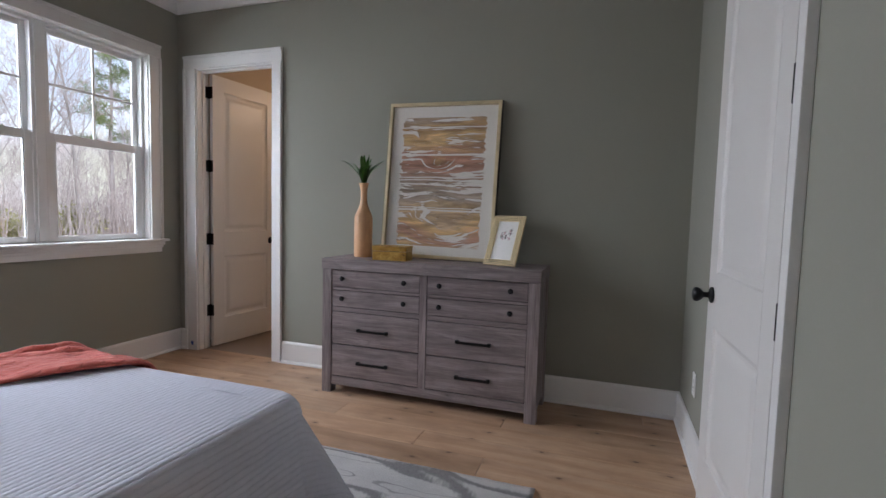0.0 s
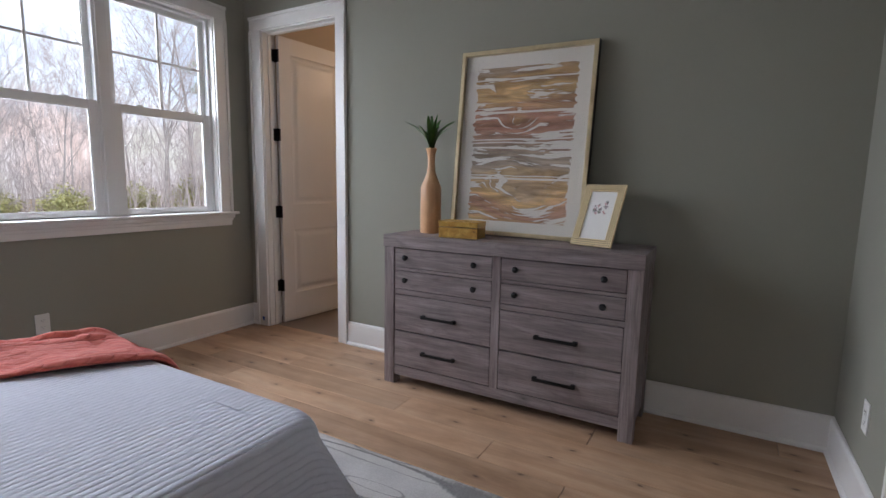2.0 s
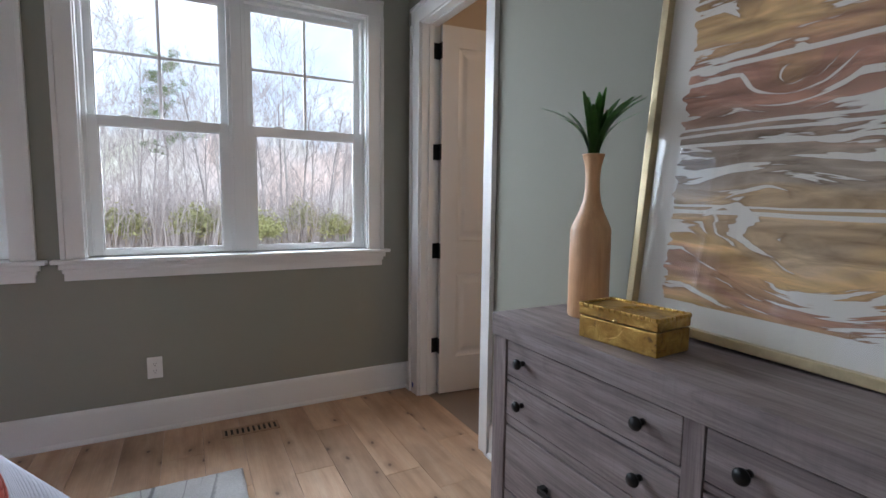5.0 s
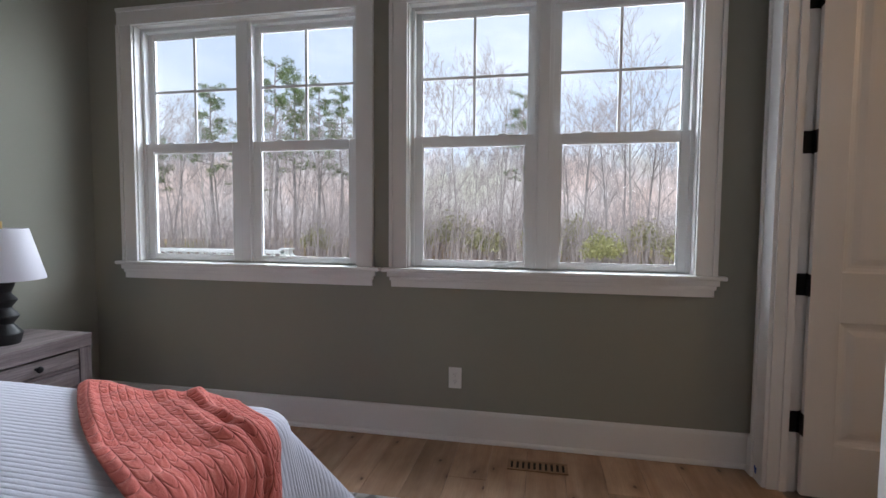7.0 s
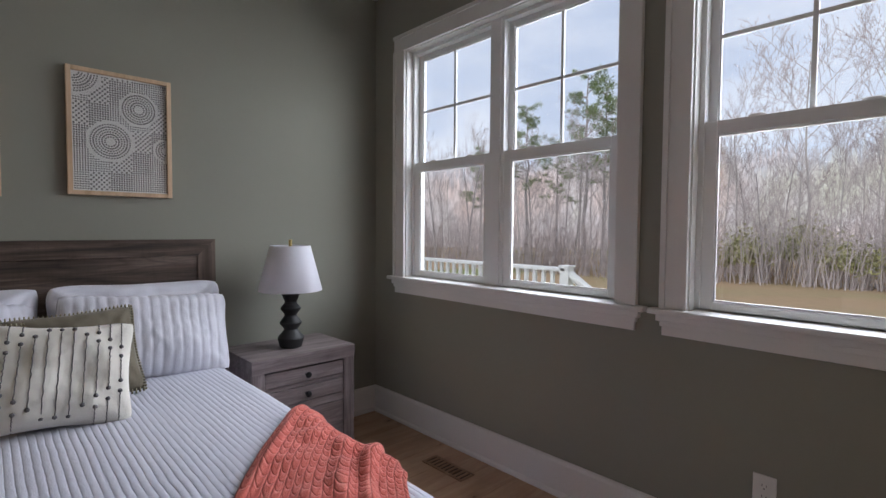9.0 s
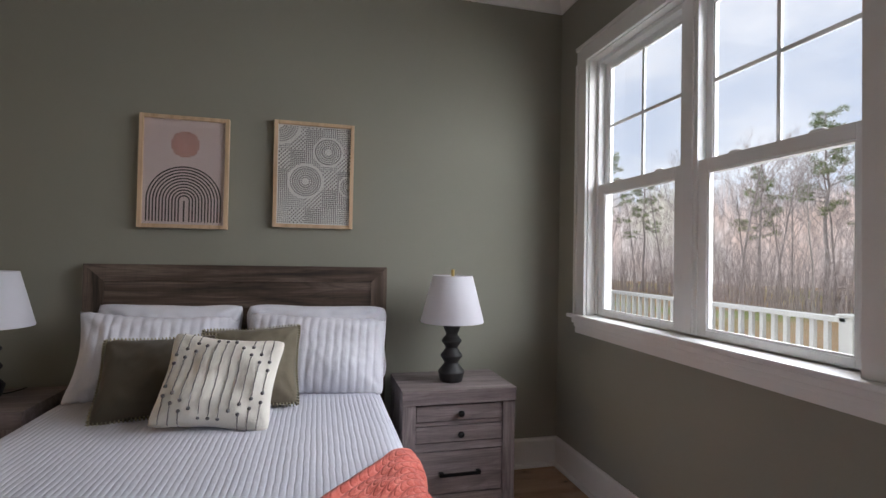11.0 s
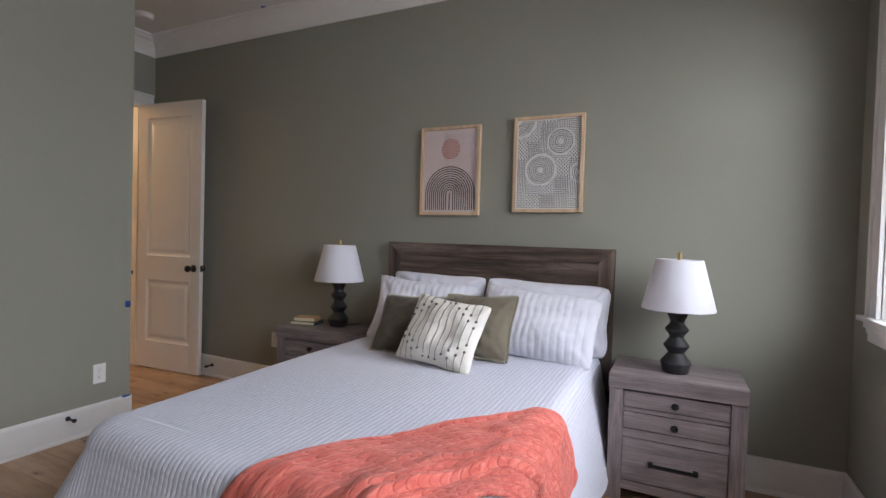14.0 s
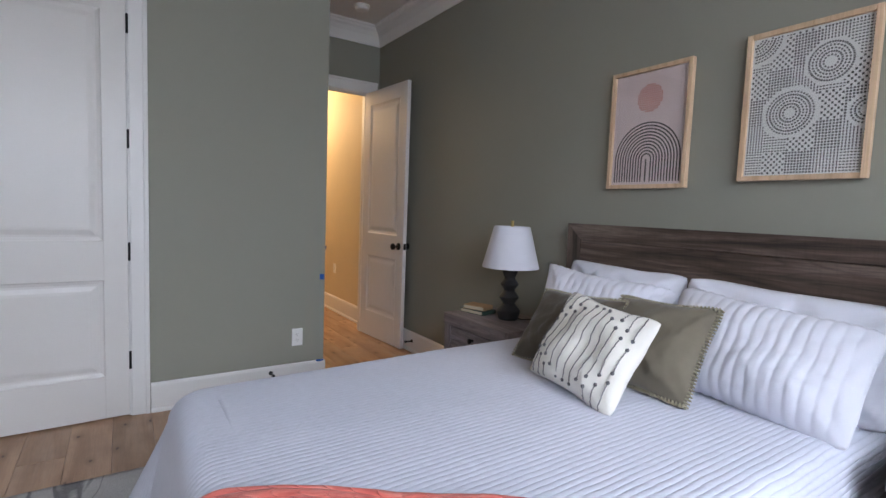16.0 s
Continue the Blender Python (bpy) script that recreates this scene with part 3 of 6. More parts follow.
wall("wall_hall_north", "y", 1.5, 1.62, XA + 0.115, 7.2, -0.2, ZC + 0.15, [], CREAM, "cream hall wall in warm lamp light")
wall("wall_hall_end", "x", 7.0, 7.12, -3.0, 1.5, -0.2, ZC + 0.15, [], CREAM, "cream wall at the end of the hall")
wall("wall_hall_west", "x", XA + 0.118, XA + 0.13, STUB + 0.115, 1.5, -0.2, ZC + 0.15, [], CREAM, "cream hall wall beside the entry door")
wall("wall_hall_far_south", "y", -3.0, -3.12, 4.58, 7.1, -0.2, ZC + 0.15, [], CREAM, "cream wall of the room past the hall")
wall("wall_hall_far_west", "x", 4.7, 4.58, -3.0, YS - 0.125, -0.2, ZC + 0.15, [], CREAM, "cream wall of the room past the hall")
wall("wall_closet", "x", 1.75, 1.87, STUB + 0.115, YN, -0.2, ZC + 0.15, [], CREAM, "closet back wall")
single("ceiling", block(XW, 7.1, -3.0, 5.9, ZC, ZC + 0.14), CEIL, Matrix(), "off-white painted ceiling", "ceiling", kind="structure")
subfloor = single("floor", block(XW, 7.1, -3.0, 5.9, -0.16, -0.016), DARK, Matrix(), "wide oak plank floor with knots", "floor", kind="structure")
tile = plain("brown_bath_tile", (0.20, 0.145, 0.11), 0.35, var=0.1, scale=2)
single("floor_bath", block(DN0 - 0.2, -1.0, YN + 0.06, 5.8, -0.015, 0.001), tile, Matrix(), "brown wood-look bathroom floor", "floor", kind="structure")

# baseboards, shoe moulding and crown
BASE = [(0, 0), (0.028, 0), (0.030, 0.006), (0.027, 0.016), (0.019, 0.022), (0.016, 0.024), (0.016, 0.160), (0.012, 0.172), (0.004, 0.178), (0, 0.178)]
CROWN = [(0, -0.165), (0.012, -0.165), (0.016, -0.145), (0.022, -0.128), (0.040, -0.085), (0.068, -0.052), (0.095, -0.036), (0.104, -0.020), (0.120, -0.016), (0.122, 0), (0, 0)]
RUNS = [((XW, YS, XW, YN), (1, 0, 0), True), ((XW, YN, -3.255, YN), (0, -1, 0), False), ((-2.255, YN, XE, YN), (0, -1, 0), False), ((XE, CL1 + 0.09, XE, YN), (-1, 0, 0), False),
        ((XE, STUB, XE, CL0 - 0.09), (-1, 0, 0), False), ((XW, YS, XA, YS), (0, 1, 0), True), ((XE, STUB, XA, STUB), (0, -1, 0), True), ((XA, DE1 + 0.075, XA, STUB), (-1, 0, 0), False),
        ((XW, YN, XE, YN), (0, -1, 0), None), ((XE, STUB - 0.122, XE, YN), (-1, 0, 0), None), ((XA, YS, XA, STUB), (-1, 0, 0), None)]
for (xa, ya, xb, yb), out, both in RUNS:
    if both is not None:
        single("baseboard", strip((((xa, ya, 0), (xb, yb, 0)), out), BASE), TRIM, Matrix(), "tall white painted baseboard with shoe moulding", "baseboard", kind="structure")
    if both is not False:
        single("crown_moulding", strip((((xa, ya, ZC), (xb, yb, ZC)), out), CROWN), TRIM, Matrix(), "white crown moulding under the ceiling", "trim", kind="structure")
for run, out in (((XA + 0.13, YS - 0.005, 4.7, YS - 0.005), (0, 1, 0)), ((XW, YN + 0.2, XW, 5.8), (1, 0, 0))):
    single("baseboard", strip((((run[0], run[1], 0), (run[2], run[3], 0)), out), BASE), TRIM, Matrix(), "white painted baseboard", "baseboard", kind="structure")
    single("crown_moulding", strip((((run[0], run[1], ZC), (run[2], run[3], ZC)), out), CROWN), TRIM, Matrix(), "white crown moulding", "trim", kind="structure")


# ---- windows: two wide openings, each with two double-hung units ----
def sash(name, parent, y0, y1, z0, z1, xin, depth, stile, low, high, muntins):
    """A sash with its frame, pane and grille bars; xin is its room side."""
    xo = xin - depth
    s = part(name, block(xo, xin, y0, y0 + stile, z0, z1, 0.003), VINYL, parent)
    part("stile", block(xo, xin, y1 - stile, y1, z0, z1, 0.003), VINYL, s)
    part("rail", block(xo, xin, y0 + stile, y1 - stile, z0, z0 + low, 0.003), VINYL, s)
    part("rail", block(xo, xin, y0 + stile, y1 - stile, z1 - high, z1, 0.003), VINYL, s)
    g0, g1, h0, h1 = y0 + stile, y1 - stile, z0 + low, z1 - high
    xm = (xo + xin) / 2
    p = part("pane", block(xm - 0.002, xm + 0.002, g0, g1, h0, h1), WINGLASS, s)
    p.visible_shadow = False
    bead = block(xm, xin - 0.006, g0, g0 + 0.007, h0, h1)
    block(xm, xin - 0.006, g1 - 0.007, g1, h0, h1, bm=bead)
    block(xm, xin - 0.006, g0 + 0.007, g1 - 0.007, h0, h0 + 0.007, bm=bead)
    block(xm, xin - 0.006, g0 + 0.007, g1 - 0.007, h1 - 0.007, h1, bm=bead)
    part("bead", bead, VINYL, s)
    if muntins:
        ym, zm = (g0 + g1) / 2, (h0 + h1) / 2
        part("muntin", block(xm + 0.003, xm + 0.012, ym - 0.0085, ym + 0.0085, h0, h1, 0.002), VINYL, s)
        part("muntin", block(xm + 0.003, xm + 0.011, g0, ym - 0.0085, zm - 0.0085, zm + 0.0085, 0.002), VINYL, s)
        part("muntin", block(xm + 0.003, xm + 0.011, ym + 0.0085, g1, zm - 0.0085, zm + 0.0085, 0.002), VINYL, s)
    return s


def casing_profile(bm, axis, a0, a1, z0, z1, face, out, inner):
    """A flat casing board with a raised back band along its outer edge; inner: the side of the opening, -1, +1 or 0 for a head."""
    def bar(p, q, lo, hi, thick):
        f0, f1 = min(face, face + out * thick), max(face, face + out * thick)
        if axis == "x":
            block(f0, f1, p, q, lo, hi, 0.003, bm)
        else:
            block(p, q, f0, f1, lo, hi, 0.003, bm)
    if inner == 0:
        bar(a0, a1, z0, z1 - 0.022, 0.018)
        bar(a0, a1, z1 - 0.022, z1, 0.028)
    elif inner > 0:
        bar(a0, a0 + 0.022, z0, z1, 0.028)
        bar(a0 + 0.022, a1, z0, z1, 0.018)
    else:
        bar(a1 - 0.022, a1, z0, z1, 0.028)
        bar(a0, a1 - 0.022, z0, z1, 0.018)
    return bm


for number, (y0, y1) in enumerate(HOLES_W, 1):
    win = thing(f"window_{number}", pose(0, 0, 0), "white double window with grilles in the upper sashes", "window", kind="structure")
    c0, c1 = y0 - 0.095, y1 + 0.095
    part("casing", casing_profile(bmesh.new(), "x", c0, y0 + 0.008, 0.977, 2.445, XW, 1, 1), TRIM, win)
    part("casing", casing_profile(bmesh.new(), "x", y1 - 0.008, c1, 0.977, 2.445, XW, 1, -1), TRIM, win)
    part("head_casing", casing_profile(bmesh.new(), "x", c0, c1, 2.445, 2.548, XW, 1, 0), TRIM, win)
    part("window_sill", block(XW - 0.085, XW + 0.048, c0 - 0.04, c1 + 0.04, 0.955, 0.977, 0.006), TRIM, win)
    ap = block(XW, XW + 0.016, c0 + 0.01, c1 - 0.01, 0.868, 0.938, 0.003)
    block(XW, XW + 0.028, c0 - 0.012, c1 + 0.012, 0.925, 0.955, 0.006, ap)
    block(XW, XW + 0.021, c0 + 0.002, c1 - 0.002, 0.905, 0.927, 0.004, ap)
    part("apron", ap, TRIM, win)
    fr = block(XW - 0.16, XW - 0.002, y0, y0 + 0.014, 0.977, ZT)
    block(XW - 0.16, XW - 0.002, y1 - 0.014, y1, 0.977, ZT, bm=fr)
    block(XW - 0.16, XW - 0.002, y0 + 0.014, y1 - 0.014, ZT - 0.014, ZT, bm=fr)
    block(XW - 0.16, XW - 0.085, y0, y1, 0.962, 0.985, bm=fr)
    part("jamb", fr, TRIM, win)
    ym = (y0 + y1) / 2 - (0.006 if number == 1 else 0.01)
    part("mullion", block(XW - 0.14, XW - 0.045, ym - 0.030, ym + 0.030, 0.985, ZT - 0.014, 0.004), VINYL, win)
    for u0, u1 in ((y0 + 0.014, ym - 0.030), (ym + 0.030, y1 - 0.014)):
        ln = block(XW - 0.135, XW - 0.052, u0, u0 + 0.020, 0.985, ZT - 0.014, 0.002)
        block(XW - 0.135, XW - 0.052, u1 - 0.020, u1, 0.985, ZT - 0.014, 0.002, ln)
        block(XW - 0.135, XW - 0.052, u0 + 0.02, u1 - 0.02, ZT - 0.034, ZT - 0.014, 0.002, ln)
        part("track", ln, VINYL, win)
        sash("upper_sash", win, u0 + 0.018, u1 - 0.018, 1.668, ZT - 0.032, XW - 0.096, 0.03, 0.034, 0.052, 0.034, True)
        low = sash("lower_sash", win, u0 + 0.016, u1 - 0.016, 0.985, 1.722, XW - 0.060, 0.034, 0.048, 0.030, 0.052, False)
        for k in (0.27, 0.73):
            yk = u0 + (u1 - u0) * k
            lk = lathe([(0.0, 0.0), (0.030, 0.0), (0.030, 0.006), (0.024, 0.010), (0.0, 0.011)], 20, centre=(XW - 0.076, yk, 1.722))
            bmesh.ops.scale(lk, vec=(0.45, 1.0, 1.0), space=Matrix.Translation((-(XW - 0.076), -yk, -1.722)), verts=lk.verts)
            part("sash_lock", lk, VINYL, low)


# ---- doors ----
def door_leaf(w, h, t=0.036):
    """A two-panel moulded leaf, hinge edge at x = 0, running to x = w, its middle plane at y = 0."""
    bm = bmesh.new()
    s, e = 0.115, t / 2
    zs = [0.0, 0.245, 0.80, 1.02, h - 0.13, h]
    block(0, s, -e, e, 0, h, 0.002, bm)
    block(w - s, w, -e, e, 0, h, 0.002, bm)
    for lo, hi in ((zs[0], zs[1]), (zs[2], zs[3]), (zs[4], zs[5])):
        block(s, w - s, -e, e, lo, hi, 0, bm)
    for lo, hi in ((zs[1], zs[2]), (zs[3], zs[4])):
        for sgn in (-1, 1):
            rings = []
            for inset, deep in ((0.0, 0.0), (0.006, 0.006), (0.022, 0.011), (0.034, 0.011), (0.060, 0.004), (0.075, 0.003)):
                yy = sgn * (e - deep)
                rings.append([bm.verts.new(c) for c in ((s + inset, yy, lo + inset), (w - s - inset, yy, lo + inset), (w - s - inset, yy, hi - inset), (s + inset, yy, hi - inset))])
            for a, b in zip(rings, rings[1:]):
                for k in range(4):
                    bm.faces.new((a[k], a[(k + 1) % 4], b[(k + 1) % 4], b[k]))
            bm.faces.new(rings[-1])
    bmesh.ops.recalc_face_normals(bm, faces=bm.faces)
    return bm


def knob_set(leaf, w, z, t=0.036):
    for sgn in (-1, 1):
        prof = [(0.0, 0), (0.033, 0), (0.033, 0.006), (0.026, 0.012), (0.012, 0.016), (0.011, 0.034), (0.020, 0.042), (0.028, 0.052), (0.030, 0.062), (0.027, 0.071), (0.016, 0.076), (0, 0.077)]
        kn = lathe([(r, sgn * (t / 2 + hh)) for r, hh in prof], 28, axis="y", centre=(w - 0.07, 0, z))
        bmesh.ops.recalc_face_normals(kn, faces=kn.faces)
        part("door_knob", kn, BLACK, leaf, "matt black round door knob", smooth=True)
    lt = block(w - 0.001, w + 0.002, -0.012, 0.012, z - 0.028, z + 0.028, 0.001)
    block(w, w + 0.010, -0.006, 0.008, z - 0.010, z + 0.010, 0.002, lt)
    part("latch", lt, BLACK, leaf)


HINGE_Z = (0.335, 0.970, 1.608, 2.238)


def doorway(number, m, w, h, leaf_m, label, plates=False, room_side=True, near=0.085):
    """A doorway in its own frame: x along the opening from the hinge, y out of the wall towards the bedroom; the wall is 0.115 thick behind y = 0."""
    d = thing(f"door_{number}", m, label, "door", kind="structure")
    jb = block(-0.001, 0.016, -0.117, 0.001, 0, h, 0.001)
    block(w - 0.016, w + 0.001, -0.117, 0.001, 0, h, 0.001, jb)
    block(0.016, w - 0.016, -0.117, 0.001, h - 0.016, h, 0.001, jb)
    part("jamb", jb, TRIM, d)
    ys = -0.062 if room_side else -0.078
    st = block(0.016, 0.026, ys, ys + 0.03, 0, h - 0.016, 0.002)
    block(w - 0.026, w - 0.016, ys, ys + 0.03, 0, h - 0.016, 0.002, st)
    block(0.026, w - 0.026, ys, ys + 0.03, h - 0.026, h - 0.016, 0.002, st)
    part("door_stop", st, TRIM, d)
    for face, out in ((0.0, 1), (-0.115, -1)):
        part("casing", casing_profile(bmesh.new(), "y", -near, 0.006, 0, h - 0.006, face, out, 1), TRIM, d)
        part("casing", casing_profile(bmesh.new(), "y", w - 0.006, w + 0.085, 0, h - 0.006, face, out, -1), TRIM, d)
        part("head_casing", casing_profile(bmesh.new(), "y", -near, w + 0.085, h - 0.006, h + 0.10, face, out, 0), TRIM, d)
    leaf = part("leaf", door_leaf(w - 0.038, h - 0.03), DOORW, d, at=leaf_m)
    knob_set(leaf, w - 0.038, 0.925)
    for z in HINGE_Z:
        if plates:
            part("hinge", block(0.016, 0.0185, -0.122, -0.072, z - 0.050, z + 0.050, 0.001), BLACK, d, "black hinge plate on the jamb")
            part("hinge", block(-0.004, 0.0, -0.020, 0.020, z - 0.062, z + 0.038, 0.001), BLACK, leaf, "black hinge plate on the leaf")
            part("hinge_pin", lathe([(0.005, z - 0.052), (0.0065, z - 0.05), (0.0065, z + 0.05), (0.005, z + 0.054)], 12), BLACK, d, at=pose(0.018, -0.126, 0))
        else:
            part("hinge_pin", lathe([(0.005, z - 0.052), (0.0075, z - 0.05), (0.0075, z + 0.05), (0.005, z + 0.054)], 12), BLACK, d, "black hinge knuckle", at=pose(0.012, 0.012, 0))
    return d


# bathroom door: swings into the bathroom, standing wide open
doorway(1, pose(DN0, YN, 0, 0, 0, 180) @ Matrix.Diagonal((-1, 1, 1, 1)), DN1 - DN0, DH, pose(0.045, -0.120, 0.012, 0, 0, -84.5), "white two-panel bathroom door standing open", plates=True, room_side=False, near=0.116)
# closet door: closed but for a crack
doorway(2, Matrix(((0, -1, 0, XE), (1, 0, 0, CL0), (0, 0, 1, 0), (0, 0, 0, 1))), CL1 - CL0, 2.44, pose(0.019, -0.002, 0.012, 0, 0, 2.2), "white two-panel closet door with black hinges, closed")
# entry door: open against the bed's wall
doorway(3, Matrix(((0, -1, 0, XA), (1, 0, 0, DE0), (0, 0, 1, 0), (0, 0, 0, 1))), DE1 - DE0, 2.44 - 0.03, pose(0.019, 0.004, 0.012, 0, 0, 94), "white two-panel entry door standing open into the room")


# ---- the dresser and what stands on it ----
def knob(parent, x, y, z, sgn=-1):
    prof = [(0.008, 0), (0.008, 0.008), (0.006, 0.012), (0.009, 0.017), (0.0155, 0.021), (0.017, 0.027), (0.013, 0.033), (0.0, 0.035)]
    bm = lathe([(r, sgn * h) for r, h in prof], 18, axis="y", centre=(x, y, z))
    bmesh.ops.recalc_face_normals(bm, faces=bm.faces)
    part("knob", bm, BLACK, parent, "round black metal knob", smooth=True)


def bar_pull(parent, x0, x1, y, z, sgn=-1):
    bm = bmesh.new()
    for a in (x0, x1 - 0.022):
        block(a, a + 0.022, min(y, y + sgn * 0.026), max(y, y + sgn * 0.026), z - 0.010, z + 0.010, 0.003, bm)
    block(x0 + 0.004, x1 - 0.004, min(y + sgn * 0.020, y + sgn * 0.030), max(y + sgn * 0.020, y + sgn * 0.030), z - 0.008, z + 0.008, 0.003, bm)
    part("handle", bm, BLACK, parent, "black metal bar handle")


def chest(name, m, w, d, h, top, leg, columns, rows, label, category, group=""):
    """A case of drawers, its front at y = 0 facing -y, x from 0 to w. rows: (z0, z1, kind of pull)."""
    c = thing(name, m, label, category, group)
    part("top", block(-0.004, w + 0.004, -0.006, d, h - top, h, 0.003), GREYW, c)
    for a in (0, w - leg):
        part("leg", block(a, a + leg, 0.0, leg, 0, h - top - 0.001, 0.003), GREYV, c)
        part("leg", block(a, a + leg, d - leg - 0.005, d - 0.005, 0, h - top - 0.001, 0.003), GREYV, c)
        part("side_panel", block(a + 0.008, a + leg - 0.008, leg, d - leg - 0.005, 0.06, h - top - 0.001), GREYV, c)
    part("back_panel", block(leg, w - leg, d - 0.02, d - 0.010, 0.06, h - top - 0.001), GREYW, c)
    part("carcass", block(leg, w - leg, 0.034, d - 0.02, 0.07, h - top - 0.002), DARK, c)
    part("bottom_rail", block(leg, w - leg, 0.006, 0.03, 0.058, rows[-1][0] - 0.004, 0.002), GREYW, c)
    mid = 0.048
    span = (w - 2 * leg - (columns - 1) * mid) / columns
    for k in range(1, columns):
        xm = leg + k * span + (k - 1) * mid
        part("centre_stile", block(xm, xm + mid, 0.003, 0.034, rows[-1][0] - 0.004, h - top - 0.001, 0.002), GREYV, c)
    for k in range(columns):
        x0 = leg + k * (span + mid)
        for n, (z0, z1, pull) in enumerate(rows):
            dr = part("drawer", block(x0 + 0.003, x0 + span - 0.003, 0.005, 0.034, z0 + 0.002, z1 - 0.002, 0.003), GREYW, c)
            if pull == "knobs":
                knob(dr, x0 + span * 0.14, 0.005, (z0 + z1) / 2 + 0.004)
                knob(dr, x0 + span * 0.84, 0.005, (z0 + z1) / 2 + 0.004)
            elif pull == "knob":
                knob(dr, x0 + span * 0.5, 0.005, (z0 + z1) / 2)
            else:
                half = 0.112 if columns > 1 else 0.108
                xm = x0 + span * (0.49 if columns > 1 else 0.5)
                bar_pull(dr, xm - half, xm + half, 0.005, (z0 + z1) / 2 - 0.004)
            if n + 1 < len(rows) and z0 - rows[n + 1][1] > 0.012:
                part("rail", block(x0, x0 + span, 0.008, 0.034, rows[n + 1][1] + 0.002, z0 - 0.002, 0.002), GREYW, c)
    return c


ROWS_D = ((0.733, 0.848, "knobs"), (0.600, 0.712, "knobs"), (0.345, 0.567, "bar"), (0.122, 0.341, "bar"))
chest("dresser", pose(-1.607, 2.703, 0), 1.470, 0.405, 0.925, 0.073, 0.070, 2, ROWS_D, "grey-washed wooden dresser with eight drawers and black pulls", "dresser")

# large watercolour leaning on the wall
art = thing("framed_painting", pose(-0.905, 3.022, 0.930, -5.2, 0.8, 0), "abstract watercolour in ochre and rust, gilt frame, leaning on the wall", "painting")
AW, AH, AF, AD = 0.4065, 1.085, 0.024, 0.042
for x0, x1 in ((-AW, -AW + AF), (AW - AF, AW)):
    part("frame", block(x0, x1, -AD, 0, 0, AH, 0.003), CHAMP, art)
for z0, z1 in ((0, AF), (AH - AF, AH)):
    part("frame", block(-AW + AF, AW - AF, -AD, 0, z0, z1, 0.003), CHAMP, art)
part("print", block(-AW + AF, AW - AF, -0.016, -0.010, AF, AH - AF), ART, art, "white paper with bands of watercolour")
gl = part("glass", block(-AW + AF, AW - AF, -0.026, -0.023, AF, AH - AF), PICGLASS, art)
gl.visible_shadow = False
for x0, x1 in ((-AW - 0.002, -AW), (AW, AW + 0.002)):
    part("frame_edge", block(x0, x1, -AD + 0.003, -0.001, 0.002, AH), BLACK, art, "black outer side of the frame")
part("backing", block(-AW + 0.004, AW - 0.004, 0.0, 0.006, 0.004, AH - 0.004), DARK, art)

# small frame with a pierced border
sf = thing("photo_frame", pose(-0.524, 2.872, 0.9275, -26, 0, -14.5), "cream photo frame with a pierced border, floral card, on the dresser", "photo frame")
SW, SH, SB = 0.220, 0.343, 0.038
for x0, x1 in ((0, SB), (SW - SB, SW)):
    part("border", block(x0, x1, -0.014, 0, 0, SH, 0.002), CANE, sf)
for z0, z1 in ((0, SB), (SH - SB, SH)):
    part("border", block(SB, SW - SB, -0.014, 0, z0, z1, 0.002), CANE, sf)
dots = bmesh.new()
for ring in (0.008, 0.019, 0.030):
    for k in range(26):
        z = ring + (SH - 2 * ring) * k / 25
        for x in (ring, SW - ring):
            block(x - 0.0026, x + 0.0026, -0.0156, -0.0139, z - 0.0026, z + 0.0026, bm=dots)
    for k in range(1, 16):
        x = ring + (SW - 2 * ring) * k / 16
        for z in (ring, SH - ring):
            block(x - 0.0026, x + 0.0026, -0.0156, -0.0139, z - 0.0026, z + 0.0026, bm=dots)
tagged(part("piercing", dots, DARK, sf, "rows of small dark holes"), kind="stuff")
part("card", block(SB, SW - SB, -0.006, -0.003, SB, SH - SB), PAPER, sf, "white card with a small floral spray")
rng = random.Random(4)
for col, num in ((plain("petal_pink", (0.52, 0.30, 0.30), 0.8), 7), (plain("petal_plum", (0.14, 0.08, 0.11), 0.8), 6), (plain("leaf_grey", (0.22, 0.24, 0.20), 0.8), 8)):
    fl = bmesh.new()
    for k in range(num):
        cx, cz, r, a = SW / 2 + rng.uniform(-0.035, 0.035), 0.205 + rng.uniform(-0.03, 0.045), rng.uniform(0.004, 0.009), rng.uniform(0, 3)
        vs = [fl.verts.new((cx + r * (1.0 + 0.5 * math.cos(3 * t)) * math.cos(t + a) * 0.8, -0.0062 - k * 0.0002 - num * 0.00002, cz + r * (1.0 + 0.5 * math.cos(3 * t)) * math.sin(t + a))) for t in [2 * math.pi * j / 14 for j in range(14)]]
        fl.faces.new(vs)
    tagged(part("floral_print", fl, col, sf), kind="stuff")
g2 = part("glass", block(SB, SW - SB, -0.010, -0.0085, SB, SH - SB), PICGLASS, sf)
g2.visible_shadow = False
part("easel_back", block(SW / 2 - 0.03, SW / 2 + 0.03, 0.0, 0.004, -0.219, 0.0), DARK, sf, at=pose(0, 0.003, 0.24, 41, 0, 0))

